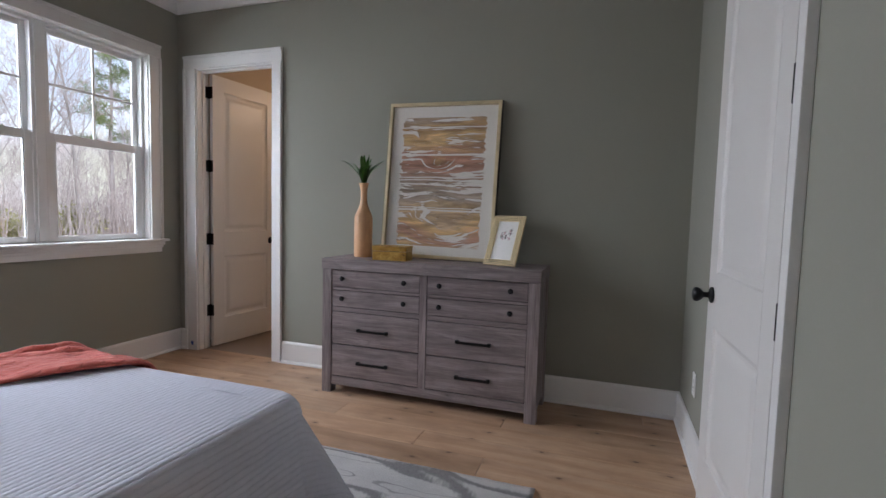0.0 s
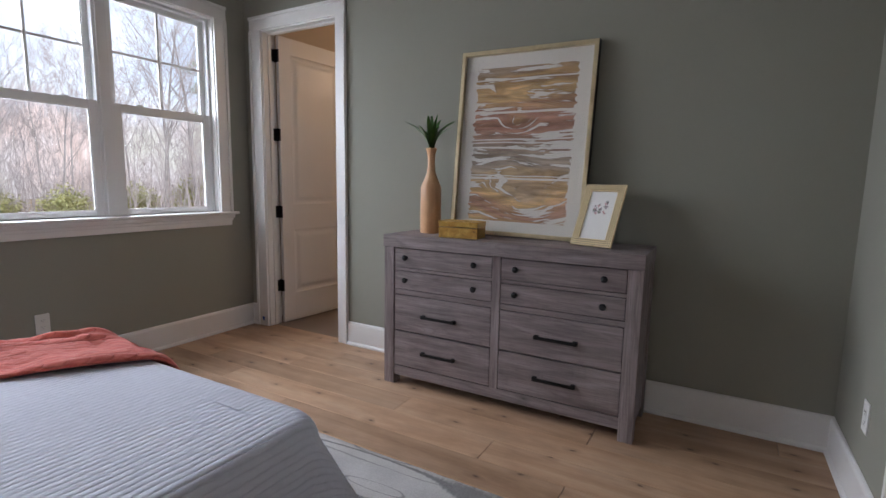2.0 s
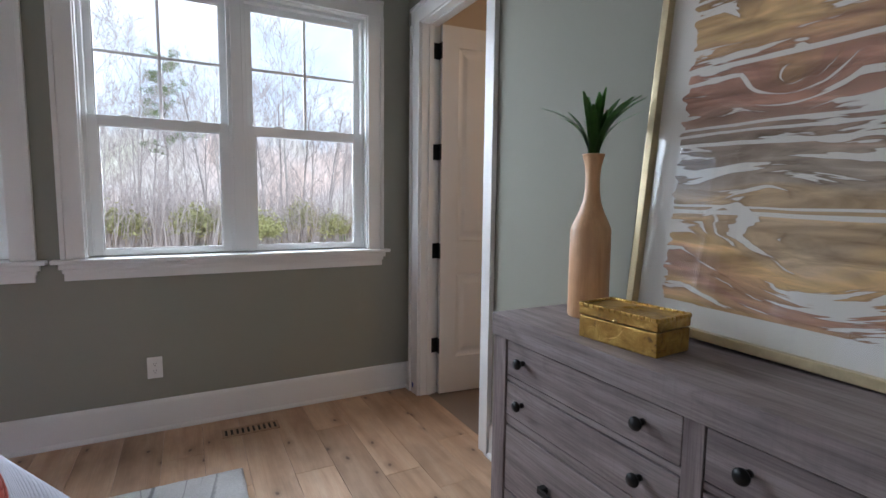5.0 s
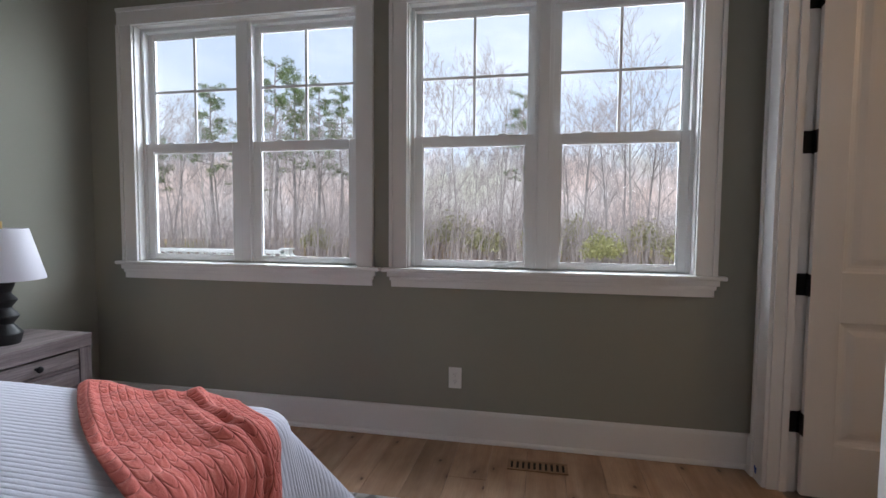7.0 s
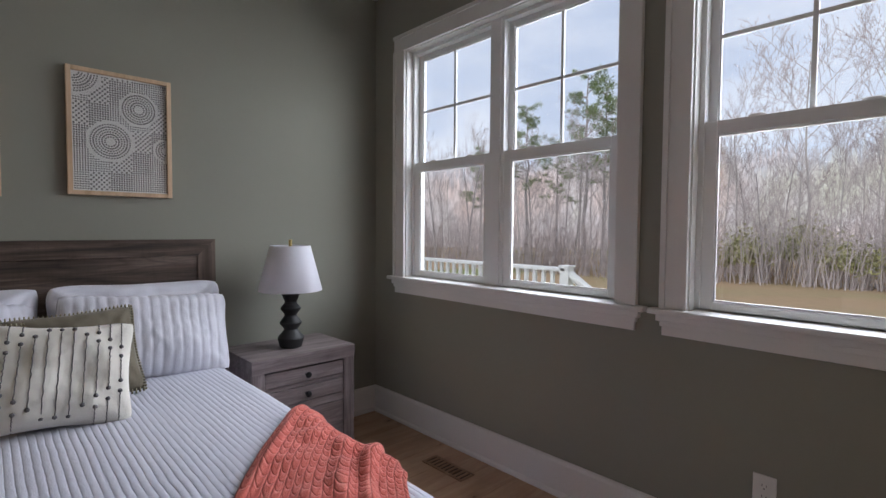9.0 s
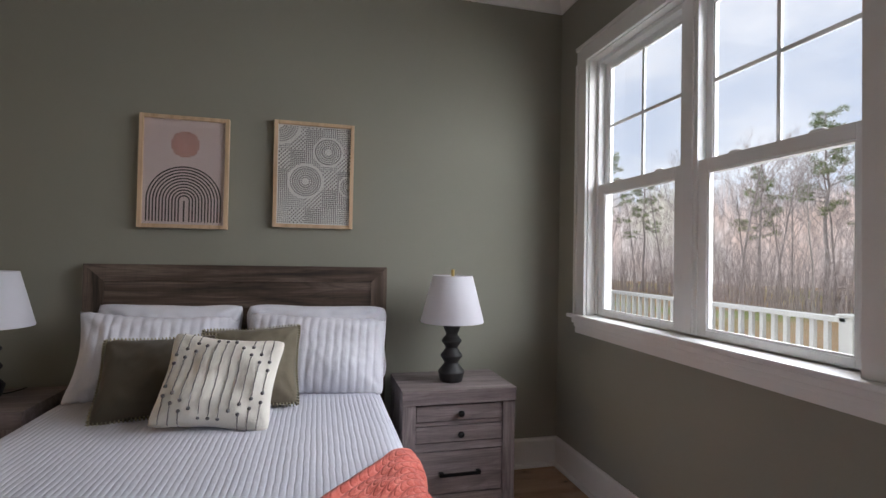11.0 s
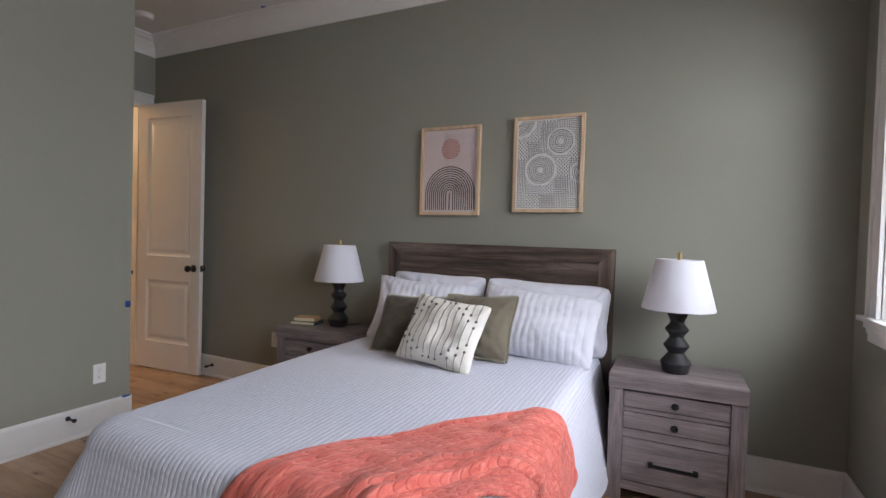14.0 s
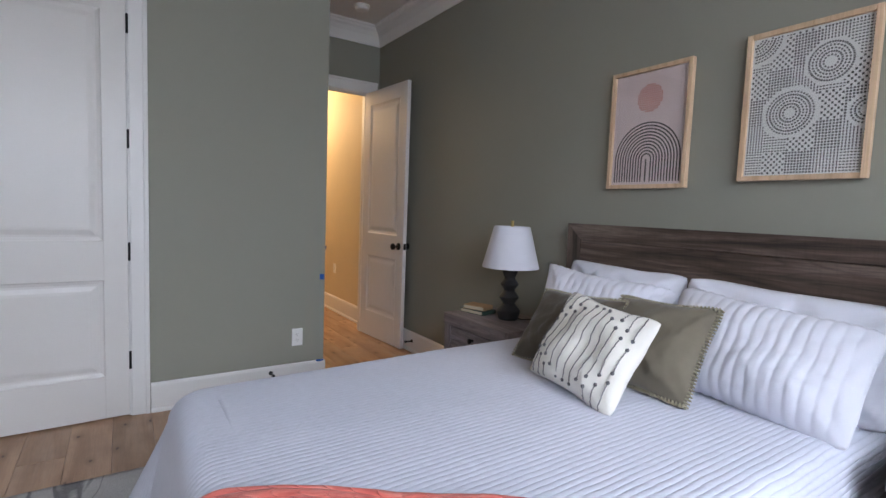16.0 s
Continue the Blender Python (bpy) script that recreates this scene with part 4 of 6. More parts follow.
# vase with strap leaves
vz = thing("vase", pose(-1.433, 2.950, 0.925), "tall turned pale wood bottle vase with green strap leaves", "vase")
VP = [(0.0, 0.0), (0.058, 0.0), (0.061, 0.005), (0.0615, 0.10), (0.061, 0.20), (0.0605, 0.272), (0.058, 0.282), (0.048, 0.305), (0.036, 0.332), (0.027, 0.360), (0.022, 0.395), (0.021, 0.435), (0.024, 0.470), (0.032, 0.500), (0.0335, 0.505), (0.030, 0.506), (0.021, 0.480), (0.0, 0.470)]
part("body", lathe([(1.05 * r, 1.03 * h) for r, h in VP], 40), VASEW, vz, smooth=True)
rng = random.Random(11)
for k in range(26):
    a = 2 * math.pi * k / 26 * 3.4 + rng.uniform(-0.3, 0.3)
    ln, lean = rng.uniform(0.15, 0.235), rng.uniform(0.04, 0.36)
    if k % 4 == 0:
        ln, lean = rng.uniform(0.20, 0.25), rng.uniform(0.46, 0.62)
    bm = bmesh.new()
    wd, pts = rng.uniform(0.0105, 0.0150), []
    for j in range(9):
        s = j / 8
        bend = lean * s + 0.55 * lean * s * s
        pts.append((Vector((math.cos(a), math.sin(a), 0)) * (0.012 + ln * 0.75 * bend * s) + Vector((0, 0, 0.485 + 1.1 * ln * (s - 0.45 * lean * s * s))), wd * min(1.0, 0.5 + 1.2 * s) * (1 - 0.75 * max(0.0, (s - 0.7) / 0.3) ** 2)))
    side = Vector((-math.sin(a), math.cos(a), 0))
    rows_v = [[bm.verts.new(p + side * w_ * f + Vector((0, 0, -abs(f) * -0.15 * w_))) for f in (-1, 0, 1)] for p, w_ in pts]
    for r0, r1 in zip(rows_v, rows_v[1:]):
        for f in (0, 1):
            bm.faces.new((r0[f], r0[f + 1], r1[f + 1], r1[f]))
    bmesh.ops.solidify(bm, geom=bm.faces[:], thickness=0.0012)
    part("leaf", bm, LEAF, vz, smooth=True)

# gilt box
gb = thing("keepsake_box", pose(-1.258, 2.750, 0.9255, 0, 0, 5), "gold-leafed wooden keepsake box with a scalloped lid", "box")
BW, BD = 0.237, 0.135
part("body", block(0, BW, 0, BD, 0, 0.060, 0.003), GOLD, gb)
lid = block(-0.001, BW + 0.001, -0.001, BD + 0.001, 0.063, 0.090, 0.003)
part("lid", lid, GOLD, gb)
sc = bmesh.new()
for k in range(14):
    x0 = BW * k / 14
    block(x0 + 0.001, x0 + BW / 14 - 0.001, -0.005, 0.004, 0.085, 0.096, 0.003, sc)
    block(x0 + 0.001, x0 + BW / 14 - 0.001, BD - 0.004, BD + 0.005, 0.085, 0.096, 0.003, sc)
for k in range(8):
    y0 = BD * k / 8
    block(-0.005, 0.004, y0 + 0.001, y0 + BD / 8 - 0.001, 0.085, 0.096, 0.003, sc)
    block(BW - 0.004, BW + 0.005, y0 + 0.001, y0 + BD / 8 - 0.001, 0.085, 0.096, 0.003, sc)
part("scalloped_rim", sc, GOLD, gb)
ro = bmesh.new()
for k in range(12):
    a = 2 * math.pi * k / 12
    c, s = math.cos(a), math.sin(a)
    vs = [ro.verts.new((BW / 2 + 0.004 * -s, BD / 2 + 0.004 * c, 0.0945)), ro.verts.new((BW / 2 + 0.05 * c, BD / 2 + 0.05 * s, 0.0905)), ro.verts.new((BW / 2 + 0.004 * s, BD / 2 - 0.004 * c, 0.0945)), ro.verts.new((BW / 2, BD / 2, 0.0975))]
    ro.faces.new((vs[0], vs[1], vs[3]))
    ro.faces.new((vs[3], vs[1], vs[2]))
part("rosette", ro, GOLD, gb)
part("clasp", lathe([(0.006, 0), (0.006, -0.004), (0.0, -0.009)], 12, axis="y", centre=(BW / 2, 0, 0.066)), BRASS, gb)


# ---- the bed ----
BX0, BX1, BY0, BY1 = -2.165, -0.715, -0.70, 1.290
bed = thing("bed", pose((BX0 + BX1) / 2 - 0.027, -0.71, 0), "bed with a weathered brown wooden headboard", "bed")
HW, HT, HB, FS, FT = 0.752, 1.230, 0.42, 0.088, 0.085
hb = part("headboard", block(-HW + FS, HW - FS, -0.045, -0.022, HB, HT - FT), BROWNW, bed)
step = (HT - FT - HB) / 5
for k in range(5):
    part("plank", block(-HW + FS, HW - FS, -0.022, -0.010, HB + k * step + 0.0015, HB + (k + 1) * step - 0.0015, 0.003), BROWNW, hb)
for sgn in (-1, 1):
    fb = bmesh.new()
    xs = (sgn * HW, sgn * (HW - FS))
    quad = [(xs[0], HB), (xs[0], HT), (xs[1], HT - FT), (xs[1], HB)]
    f0, f1 = [fb.verts.new((x, 0.0 if i < 2 else -0.004, z)) for i, (x, z) in enumerate(quad)], [fb.verts.new((x, -0.045, z)) for x, z in quad]
    for k in range(4):
        fb.faces.new((f0[k], f0[(k + 1) % 4], f1[(k + 1) % 4], f1[k]))
    fb.faces.new(f0)
    fb.faces.new(f1[::-1])
    bmesh.ops.recalc_face_normals(fb, faces=fb.faces)
    part("frame_stile", fb, BROWNV, hb)
    part("leg", block(sgn * HW - (0.07 if sgn > 0 else 0), sgn * HW + (0 if sgn > 0 else 0.07), -0.04, -0.006, 0, HB - 0.001, 0.003), BLACK, bed, "dark steel leg")
fb = bmesh.new()
quad = [(-HW, HT), (HW, HT), (HW - FS, HT - FT), (-HW + FS, HT - FT)]
f0, f1 = [fb.verts.new((x, 0.0 if i < 2 else -0.004, z)) for i, (x, z) in enumerate(quad)], [fb.verts.new((x, -0.045, z)) for x, z in quad]
for k in range(4):
    fb.faces.new((f0[k], f0[(k + 1) % 4], f1[(k + 1) % 4], f1[k]))
fb.faces.new(f0)
fb.faces.new(f1[::-1])
bmesh.ops.recalc_face_normals(fb, faces=fb.faces)
part("frame_rail", fb, BROWNW, hb)
for sgn in (-1, 1):
    part("side_rail", block(sgn * 0.70 - 0.014, sgn * 0.70 + 0.014, 0.0, 1.93, 0.16, 0.36, 0.004), BROWNW, bed)
    for yl in (0.95, 1.88):
        part("leg", block(sgn * 0.66 - 0.02, sgn * 0.66 + 0.02, yl, yl + 0.04, 0, 0.2, 0.003), BLACK, bed)
part("foot_rail", block(-0.70, 0.70, 1.90, 1.93, 0.16, 0.36, 0.004), BROWNW, bed)
single("mattress", block(-0.675, 0.675, 0.03, 1.90, 0.20, 0.575, 0.05, segments=4), LINEN, pose((BX0 + BX1) / 2, -0.71, 0), "white mattress hidden under the coverlet", "mattress")


def bed_top(y):
    """The height of the made bed, which falls a little towards its foot."""
    return 0.624 - 0.014 * min(1.0, max(0.0, (y - 0.1) / 1.1))


def drape(px, py, lift=0.0, flare=0.20):
    """Where a point of a flat cloth lies once it hangs over the bed: flat over the top, round the edge, then down with some flare."""
    rc, re = 0.14, 0.075
    BZ = bed_top(py)
    ix0, ix1, iy1 = BX0 + rc, BX1 - rc, BY1 - rc
    cx, cy = min(max(px, ix0), ix1), min(py, iy1)
    dx, dy = px - cx, py - cy
    dist = math.hypot(dx, dy)
    flat = rc - re
    if dist <= flat or dist < 1e-9:
        return Vector((px, py, BZ + lift))
    ux, uy = dx / dist, dy / dist
    over = dist - flat
    arc = re * math.pi / 2
    if over < arc:
        a = over / re
        o, z = flat + (re + lift) * math.sin(a), BZ - re + (re + lift) * math.cos(a)
    else:
        drop = over - arc
        corner = min(abs(ux), abs(uy)) * 1.41
        o, z = flat + re + lift + drop * (flare + 0.36 * corner), BZ - re - drop * math.sqrt(max(0.2, 1 - (flare + 0.36 * corner) ** 2))
    return Vector((cx + ux * o, cy + uy * o, z))


def cloth_mesh(grid, uvs):
    """A sheet from rows of places, with its flat pattern as the map 'cloth'."""
    bm = bmesh.new()
    lay = bm.loops.layers.uv.new("cloth")
    vs = [[bm.verts.new(p) for p in row] for row in grid]
    for i in range(len(vs) - 1):
        for j in range(len(vs[0]) - 1):
            if (vs[i][j].co - vs[i][j + 1].co).length + (vs[i + 1][j].co - vs[i + 1][j + 1].co).length < 1e-5:
                continue
            f = bm.faces.new((vs[i][j], vs[i + 1][j], vs[i + 1][j + 1], vs[i][j + 1]))
            for lp, (a, b) in zip(f.loops, ((i, j), (i + 1, j), (i + 1, j + 1), (i, j + 1))):
                lp[lay].uv = uvs[a][b]
    bmesh.ops.delete(bm, geom=[v for v in bm.verts if not v.link_faces], context="VERTS")
    bmesh.ops.remove_doubles(bm, verts=bm.verts, dist=0.0004)
    bmesh.ops.recalc_face_normals(bm, faces=bm.faces)
    return bm


# coverlet: rings round the bed from the middle outwards, so that the corners gather into folds
cov_grid, cov_uv = [], []
HANG = 0.475
per = []
N_SIDE = 300
for k in range(N_SIDE + 1):
    t = k / N_SIDE
    ls, lf = BY1 - BY0, BX1 - BX0
    arc_c = 0.5
    total = 2 * ls + lf + 2 * arc_c
    s = t * total
    if s < ls:
        per.append((BX0 + 0.14, BY0 + (ls - 0.14) * s / ls, -1.0, 0.0))
    elif s < ls + arc_c:
        if per[-1][2] == -1.0 and per[-1][1] < BY1 - 0.14 - 1e-6:
            per.append((BX0 + 0.14, BY1 - 0.14, -1.0, 0.0))
        a = (s - ls) / arc_c * math.pi / 2
        per.append((BX0 + 0.14, BY1 - 0.14, -math.cos(a), math.sin(a)))
    elif s < ls + arc_c + lf:
        per.append((BX0 + 0.14 + (lf - 0.28) * (s - ls - arc_c) / lf, BY1 - 0.14, 0.0, 1.0))
    elif s < ls + 2 * arc_c + lf:
        a = (s - ls - arc_c - lf) / arc_c * math.pi / 2
        per.append((BX1 - 0.14, BY1 - 0.14, math.sin(a), math.cos(a)))
    else:
        if per[-1][2] != 1.0:
            per.append((BX1 - 0.14, BY1 - 0.14, 1.0, 0.0))
        per.append((BX1 - 0.14, BY1 - 0.14 - (ls - 0.14) * (s - ls - 2 * arc_c - lf) / ls, 1.0, 0.0))
D_LIST = [0.0, 0.03, 0.065] + [0.065 + 0.118 * k / 7 for k in range(1, 8)] + [0.183 + HANG * k / 16 for k in range(1, 17)]
for cx, cy, ux, uy in per:
    row, ruv = [], []
    mx = (BX0 + BX1) / 2
    for f in (0.0, 0.4, 0.75):
        px, py = (mx + (cx - mx) * f, cy) if abs(uy) < 1e-6 else (cx, cy)
        row.append(Vector((px, py, bed_top(py))))
        ruv.append((px, py))
    for d in D_LIST:
        p = drape(cx + ux * d, cy + uy * d)
        fold = max(0.0, d - 0.16) / HANG
        corner = min(abs(ux), abs(uy)) * 1.41
        ang = math.atan2(uy, ux)
        wave = (math.sin(6.0 * ang) * corner * 0.05 + 0.022 * noise.noise(Vector((cx * 3.2, cy * 3.2, ang * 2.0)))) * fold
        p += Vector((ux, uy, 0)) * wave
        p.z += 0.004 * min(1.0, d * 6) * noise.noise(Vector((p.x * 3, p.y * 3, 0))) + 0.02 * fold * noise.noise(Vector((cx * 5, cy * 5, 3.0)))
        row.append(p)
        ruv.append((cx + ux * d, cy + uy * d))
    cov_grid.append(row)
    cov_uv.append(ruv)
bm = cloth_mesh(cov_grid, cov_uv)
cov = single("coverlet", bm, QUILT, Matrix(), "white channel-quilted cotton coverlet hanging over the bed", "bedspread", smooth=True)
sol = cov.modifiers.new("thickness", "SOLIDIFY")
sol.thickness, sol.offset, sol.use_rim = 0.006, 0.0, False

# coral throw across the foot corner
thr_grid, thr_uv = [], []
EDGE_A = (Vector((-2.40, 0.37)), Vector((-2.19, 0.02)), Vector((-1.24, 1.70)))
EDGE_B = (Vector((-2.42, 0.80)), Vector((-2.025, 0.91)), Vector((-1.85, 1.78)))
NU, NV = 150, 90
for i in range(NU + 1):
    u = i / NU
    row, ruv = [], []
    for j in range(NV + 1):
        v = j / NV
        qa, qb = (e[0].lerp(e[1], u).lerp(e[1].lerp(e[2], u), u) for e in (EDGE_A, EDGE_B))
        q = qa.lerp(qb, v)
        bow = 0.02 * math.sin(math.pi * u)
        q = q + Vector((-0.5, 0.35)) * bow * (v - 0.35) + Vector((0.012 * math.sin(9 * u + 1), 0.012 * math.sin(11 * v)))
        wr = 0.030 * (noise.noise(Vector((q.x * 5.0, q.y * 5.0, 1.3))) + 0.25) + 0.014 * noise.noise(Vector((q.x * 13, q.y * 13, 4.0)))
        wr += 0.026 * math.exp(-((v - 0.82 + 0.10 * math.sin(3 * u)) / 0.05) ** 2) + 0.022 * math.exp(-((v - 0.55 - 0.25 * (u - 0.5)) / 0.06) ** 2) * u
        wr += 0.018 * math.exp(-((v - 0.04 - 0.02 * math.sin(14 * u)) / 0.03) ** 2)
        edge = min(u, v, 1 - u, 1 - v)
        p = drape(q.x, q.y, 0.013 + max(0.0, wr) * min(1.0, edge * 9 + 0.25), 0.21)
        row.append(p)
        ruv.append((u * 1.45, v * 0.85))
    thr_grid.append(row)
    thr_uv.append(ruv)
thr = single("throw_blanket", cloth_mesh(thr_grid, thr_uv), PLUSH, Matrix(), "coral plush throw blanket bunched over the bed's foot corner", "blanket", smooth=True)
sol = thr.modifiers.new("thickness", "SOLIDIFY")
sol.thickness, sol.offset = 0.012, 0.0


def stuffed(u, v, t, full):
    """Half the thickness of a stuffed case at u, v from -1 to 1; fuller towards its lower edge."""
    body = max(0.0, (1 - abs(u) ** 2.6) * (1 - abs(v) ** 2.6)) ** full
    return t / 2 * body * (1.0 - 0.22 * v * (1 - v * v))


def pillow_mesh(w, h, t, seed, full=0.62, ears=0.07, flange=0.0, pitch=0.0, flop=(0, 0, 0, 0), crease=1.0, round_off=0.06, nu=44, nv=30):
    """A stuffed case lying in its own xz plane, its face to -y: edges drawn in between the corners, creases running in from them.
    flange: a flat border; pitch: the width of stitched channels; flop: how far the corners (lower x, lower z first) bend to the front."""
    off = random.Random(seed).uniform(0, 50)
    if pitch:
        nu = 132
    bm = bmesh.new()
    lay = bm.loops.layers.uv.new("cloth")
    for sgn in (-1, 1):
        vs = []
        for i in range(nu + 1):
            rw = []
            for j in range(nv + 1):
                u, v = 2 * i / nu - 1, 2 * j / nv - 1
                x = u * w / 2 * (1 - ears * (1 - v * v) * u * u + 0.012 * noise.noise(Vector((v * 2.0 + off, 7.0, u))))
                z = v * h / 2 * (1 - ears * 1.2 * (1 - u * u) * v * v + 0.02 * noise.noise(Vector((u * 2.0 + off, 3.0, v))))
                x *= 1 - round_off * abs(v) ** 7
                z *= 1 - round_off * 1.3 * abs(u) ** 7
                fu, fv = min(1.0, abs(u) / (1 - flange)), min(1.0, abs(v) / (1 - flange))
                half = stuffed(math.copysign(fu, u), math.copysign(fv, v), t, full)
                k = half / (t / 2)
                y = sgn * (half + 0.0015)
                for cu in (-1, 1):
                    for cv in (-1, 1):
                        du, dv = u - cu, (v - cv) * h / w
                        d = math.hypot(du, dv)
                        y += sgn * crease * 0.011 * math.sin(9.0 * math.atan2(dv, du) + off + cu + 2 * cv) * math.exp(-d / 0.42) * min(1.0, k * 2.2)
                y += sgn * k * (0.022 * noise.noise(Vector((u * 1.7 + off, v * 1.7, sgn))) + crease * 0.010 * noise.noise(Vector((u * 5.5 + off, v * 3.5, sgn))) + 0.004 * noise.noise(Vector((u * 13 + off, v * 9, sgn))))
                if pitch:
                    ch = abs(math.sin(math.pi * (x + 0.004 * noise.noise(Vector((v * 3, u, off)))) / pitch))
                    y += sgn * 0.0055 * (ch ** 0.5 - 0.6) * min(1.0, k * 3 + 0.15)
                    z += 0.004 * ch * max(0.0, abs(v) - 0.8) * 5 * (1 if v > 0 else -1)
                for q, (cu, cv) in enumerate(((-1, -1), (1, -1), (-1, 1), (1, 1))):
                    near = max(0.0, 1 - (math.hypot(u - cu, (v - cv) * h / w) / 0.55)) ** 1.6
                    y -= flop[q] * near
                rw.append(bm.verts.new((x, y, z)))
            vs.append(rw)
        for i in range(nu):
            for j in range(nv):
                quad = [vs[i][j], vs[i + 1][j], vs[i + 1][j + 1], vs[i][j + 1]]
                f = bm.faces.new(quad if sgn < 0 else quad[::-1])
                for lp in f.loops:
                    lp[lay].uv = (lp.vert.co.x, lp.vert.co.z)
    bmesh.ops.remove_doubles(bm, verts=[v for v in bm.verts if v.is_boundary], dist=0.0045)
    bmesh.ops.recalc_face_normals(bm, faces=bm.faces)
    return bm


def pillow(name, x, y, z, w, h, t, lean, turn, roll, seed, material, label, group="", **shape):
    """A pillow whose lower seam's middle rests at x, y, z, facing +y, leaning back."""
    m = pose(x, y, z, 0, 0, 180 + turn) @ pose(0, 0, 0, -lean, 0, 0) @ pose(0, 0, 0, 0, roll, 0) @ Matrix.Translation((0, 0, h / 2))
    return single(name, pillow_mesh(w, h, t, seed, **shape), material, m, label, "pillow", group, smooth=True)


BT = 0.622
pillow("bed_pillow", -1.845, -0.575, BT, 0.74, 0.415, 0.18, 12, 0, 1, 1, LINEN, "plain white cotton bed pillow against the headboard", "white bed pillows", crease=2.0, ears=0.04, round_off=0.07, flop=(0.07, 0, 0.05, 0))
pillow("bed_pillow", -1.13, -0.575, BT, 0.68, 0.425, 0.17, 12, 0, 1, 2, LINEN, "plain white cotton bed pillow against the headboard", "white bed pillows", crease=2.2, ears=0.05, round_off=0.05)
pillow("quilted_sham", -1.825, -0.365, BT, 0.69, 0.395, 0.17, 25, -3, 3, 3, LINEN, "white channel-quilted pillow sham", "quilted shams", pitch=0.040, flange=0.02, ears=0.04, crease=0.5, round_off=0.05, flop=(0.03, 0, 0.02, 0))
pillow("quilted_sham", -1.135, -0.375, BT, 0.69, 0.415, 0.18, 24, 9, 3, 5, LINEN, "white channel-quilted pillow sham with a peaked corner", "quilted shams", pitch=0.040, flange=0.02, ears=0.10, crease=0.9, round_off=0.02, flop=(0, 0.03, 0, -0.06))
o1 = pillow("olive_cushion", -1.215, -0.095, BT, 0.45, 0.385, 0.15, 38, 4, -2, 7, OLIVE, "dark olive linen cushion with a stitched edge", "olive cushions", ears=0.09, crease=1.1)
o2 = pillow("olive_cushion", -1.555, -0.175, BT, 0.44, 0.395, 0.15, 33, -3, -3, 8, OLIVEL, "olive linen cushion with a whip-stitched edge", "olive cushions", ears=0.09, crease=1.1)
ST = plain("tan_stitching", (0.32, 0.29, 0.20), 0.9)
for o, (w, h) in ((o1, (0.45, 0.385)), (o2, (0.44, 0.395))):
    bm = bmesh.new()
    for k in range(1, 32):
        f = -1 + 2 * k / 32
        for sx in (-1, 1):
            xe, ze = sx * w / 2 * (1 - 0.09 * (1 - f * f)) * (1 - 0.06 * abs(f) ** 7), sx * h / 2 * (1 - 0.108 * (1 - f * f)) * (1 - 0.078 * abs(f) ** 7)
            block(xe - 0.008, xe + 0.008, -0.011, 0.011, f * h / 2 - 0.0026, f * h / 2 + 0.0026, 0.002, bm, 1)
            block(f * w / 2 - 0.0026, f * w / 2 + 0.0026, -0.011, 0.011, ze - 0.008, ze + 0.008, 0.002, bm, 1)
    tagged(part("whip_stitch", bm, ST, o, "tan whip stitching"), kind="stuff")
CW, CH, CT = 0.450, 0.390, 0.135
cu = pillow("patterned_cushion", -1.450, 0.078, BT, CW, CH, CT, 31, -3, 6, 9, IVORY, "ivory cotton cushion with slate yarn lines and knots", full=0.55, ears=0.10, crease=0.55)
face = sorted((v.co.copy() for v in cu.data.vertices if v.normal.y < 0), key=lambda c: c.x)


def on_face(x, z):
    """The front of the cushion at x, z, from the corner of its weave that lies nearest."""
    near = min(face, key=lambda c: (c.x - x) ** 2 + (c.z - z) ** 2)
    return near.y - 0.0022


ln, kn = bmesh.new(), bmesh.new()
for k in range(11):
    x = -0.175 + 0.035 * k
    d = abs(k - 5)
    reach = 0.150 - 0.026 * max(0, d - 1)
    spans = [(-reach, reach)] if reach > 0.03 else []
    if d > 1:
        spans += [(reach + 0.035, 0.178), (-0.178, -reach - 0.035)]
    for lo, hi in spans:
        if hi - lo < 0.02:
            continue
        pts = [(x + 0.0015 * math.sin(40 * q + k), on_face(x, lo + (hi - lo) * q), lo + (hi - lo) * q) for q in [j / 16 for j in range(17)]]
        tube(pts, [0.0017] * 17, 5, ln)
        ends = [lo, hi] if hi > 0 > lo else [lo if lo > 0 else hi]
        for e in ends:
            lathe([(0.0, -0.006), (0.0062, -0.003), (0.0075, 0.0), (0.0062, 0.003), (0.0, 0.006)], 8, kn, "y", (x, on_face(x, e), e))
tagged(part("yarn_pattern", ln, YARN, cu, "thin slate yarn lines"), kind="stuff")
tagged(part("yarn_knots", kn, YARN, cu, "small slate knots"), kind="stuff")


# ---- nightstands, lamps, books ----
ROWS_N = ((0.468, 0.548, "knob"), (0.362, 0.446, "knob"), (0.105, 0.318, "bar"))
nsr = chest("nightstand", pose(-2.258, -0.322, 0, 0, 0, 180), 0.592, 0.41, 0.626, 0.070, 0.066, 1, ROWS_N, "grey-washed wooden nightstand with three drawers", "nightstand", "nightstands by the bed")
copy_thing(nsr, pose(-0.075, -0.322, 0, 0, 0, 180))


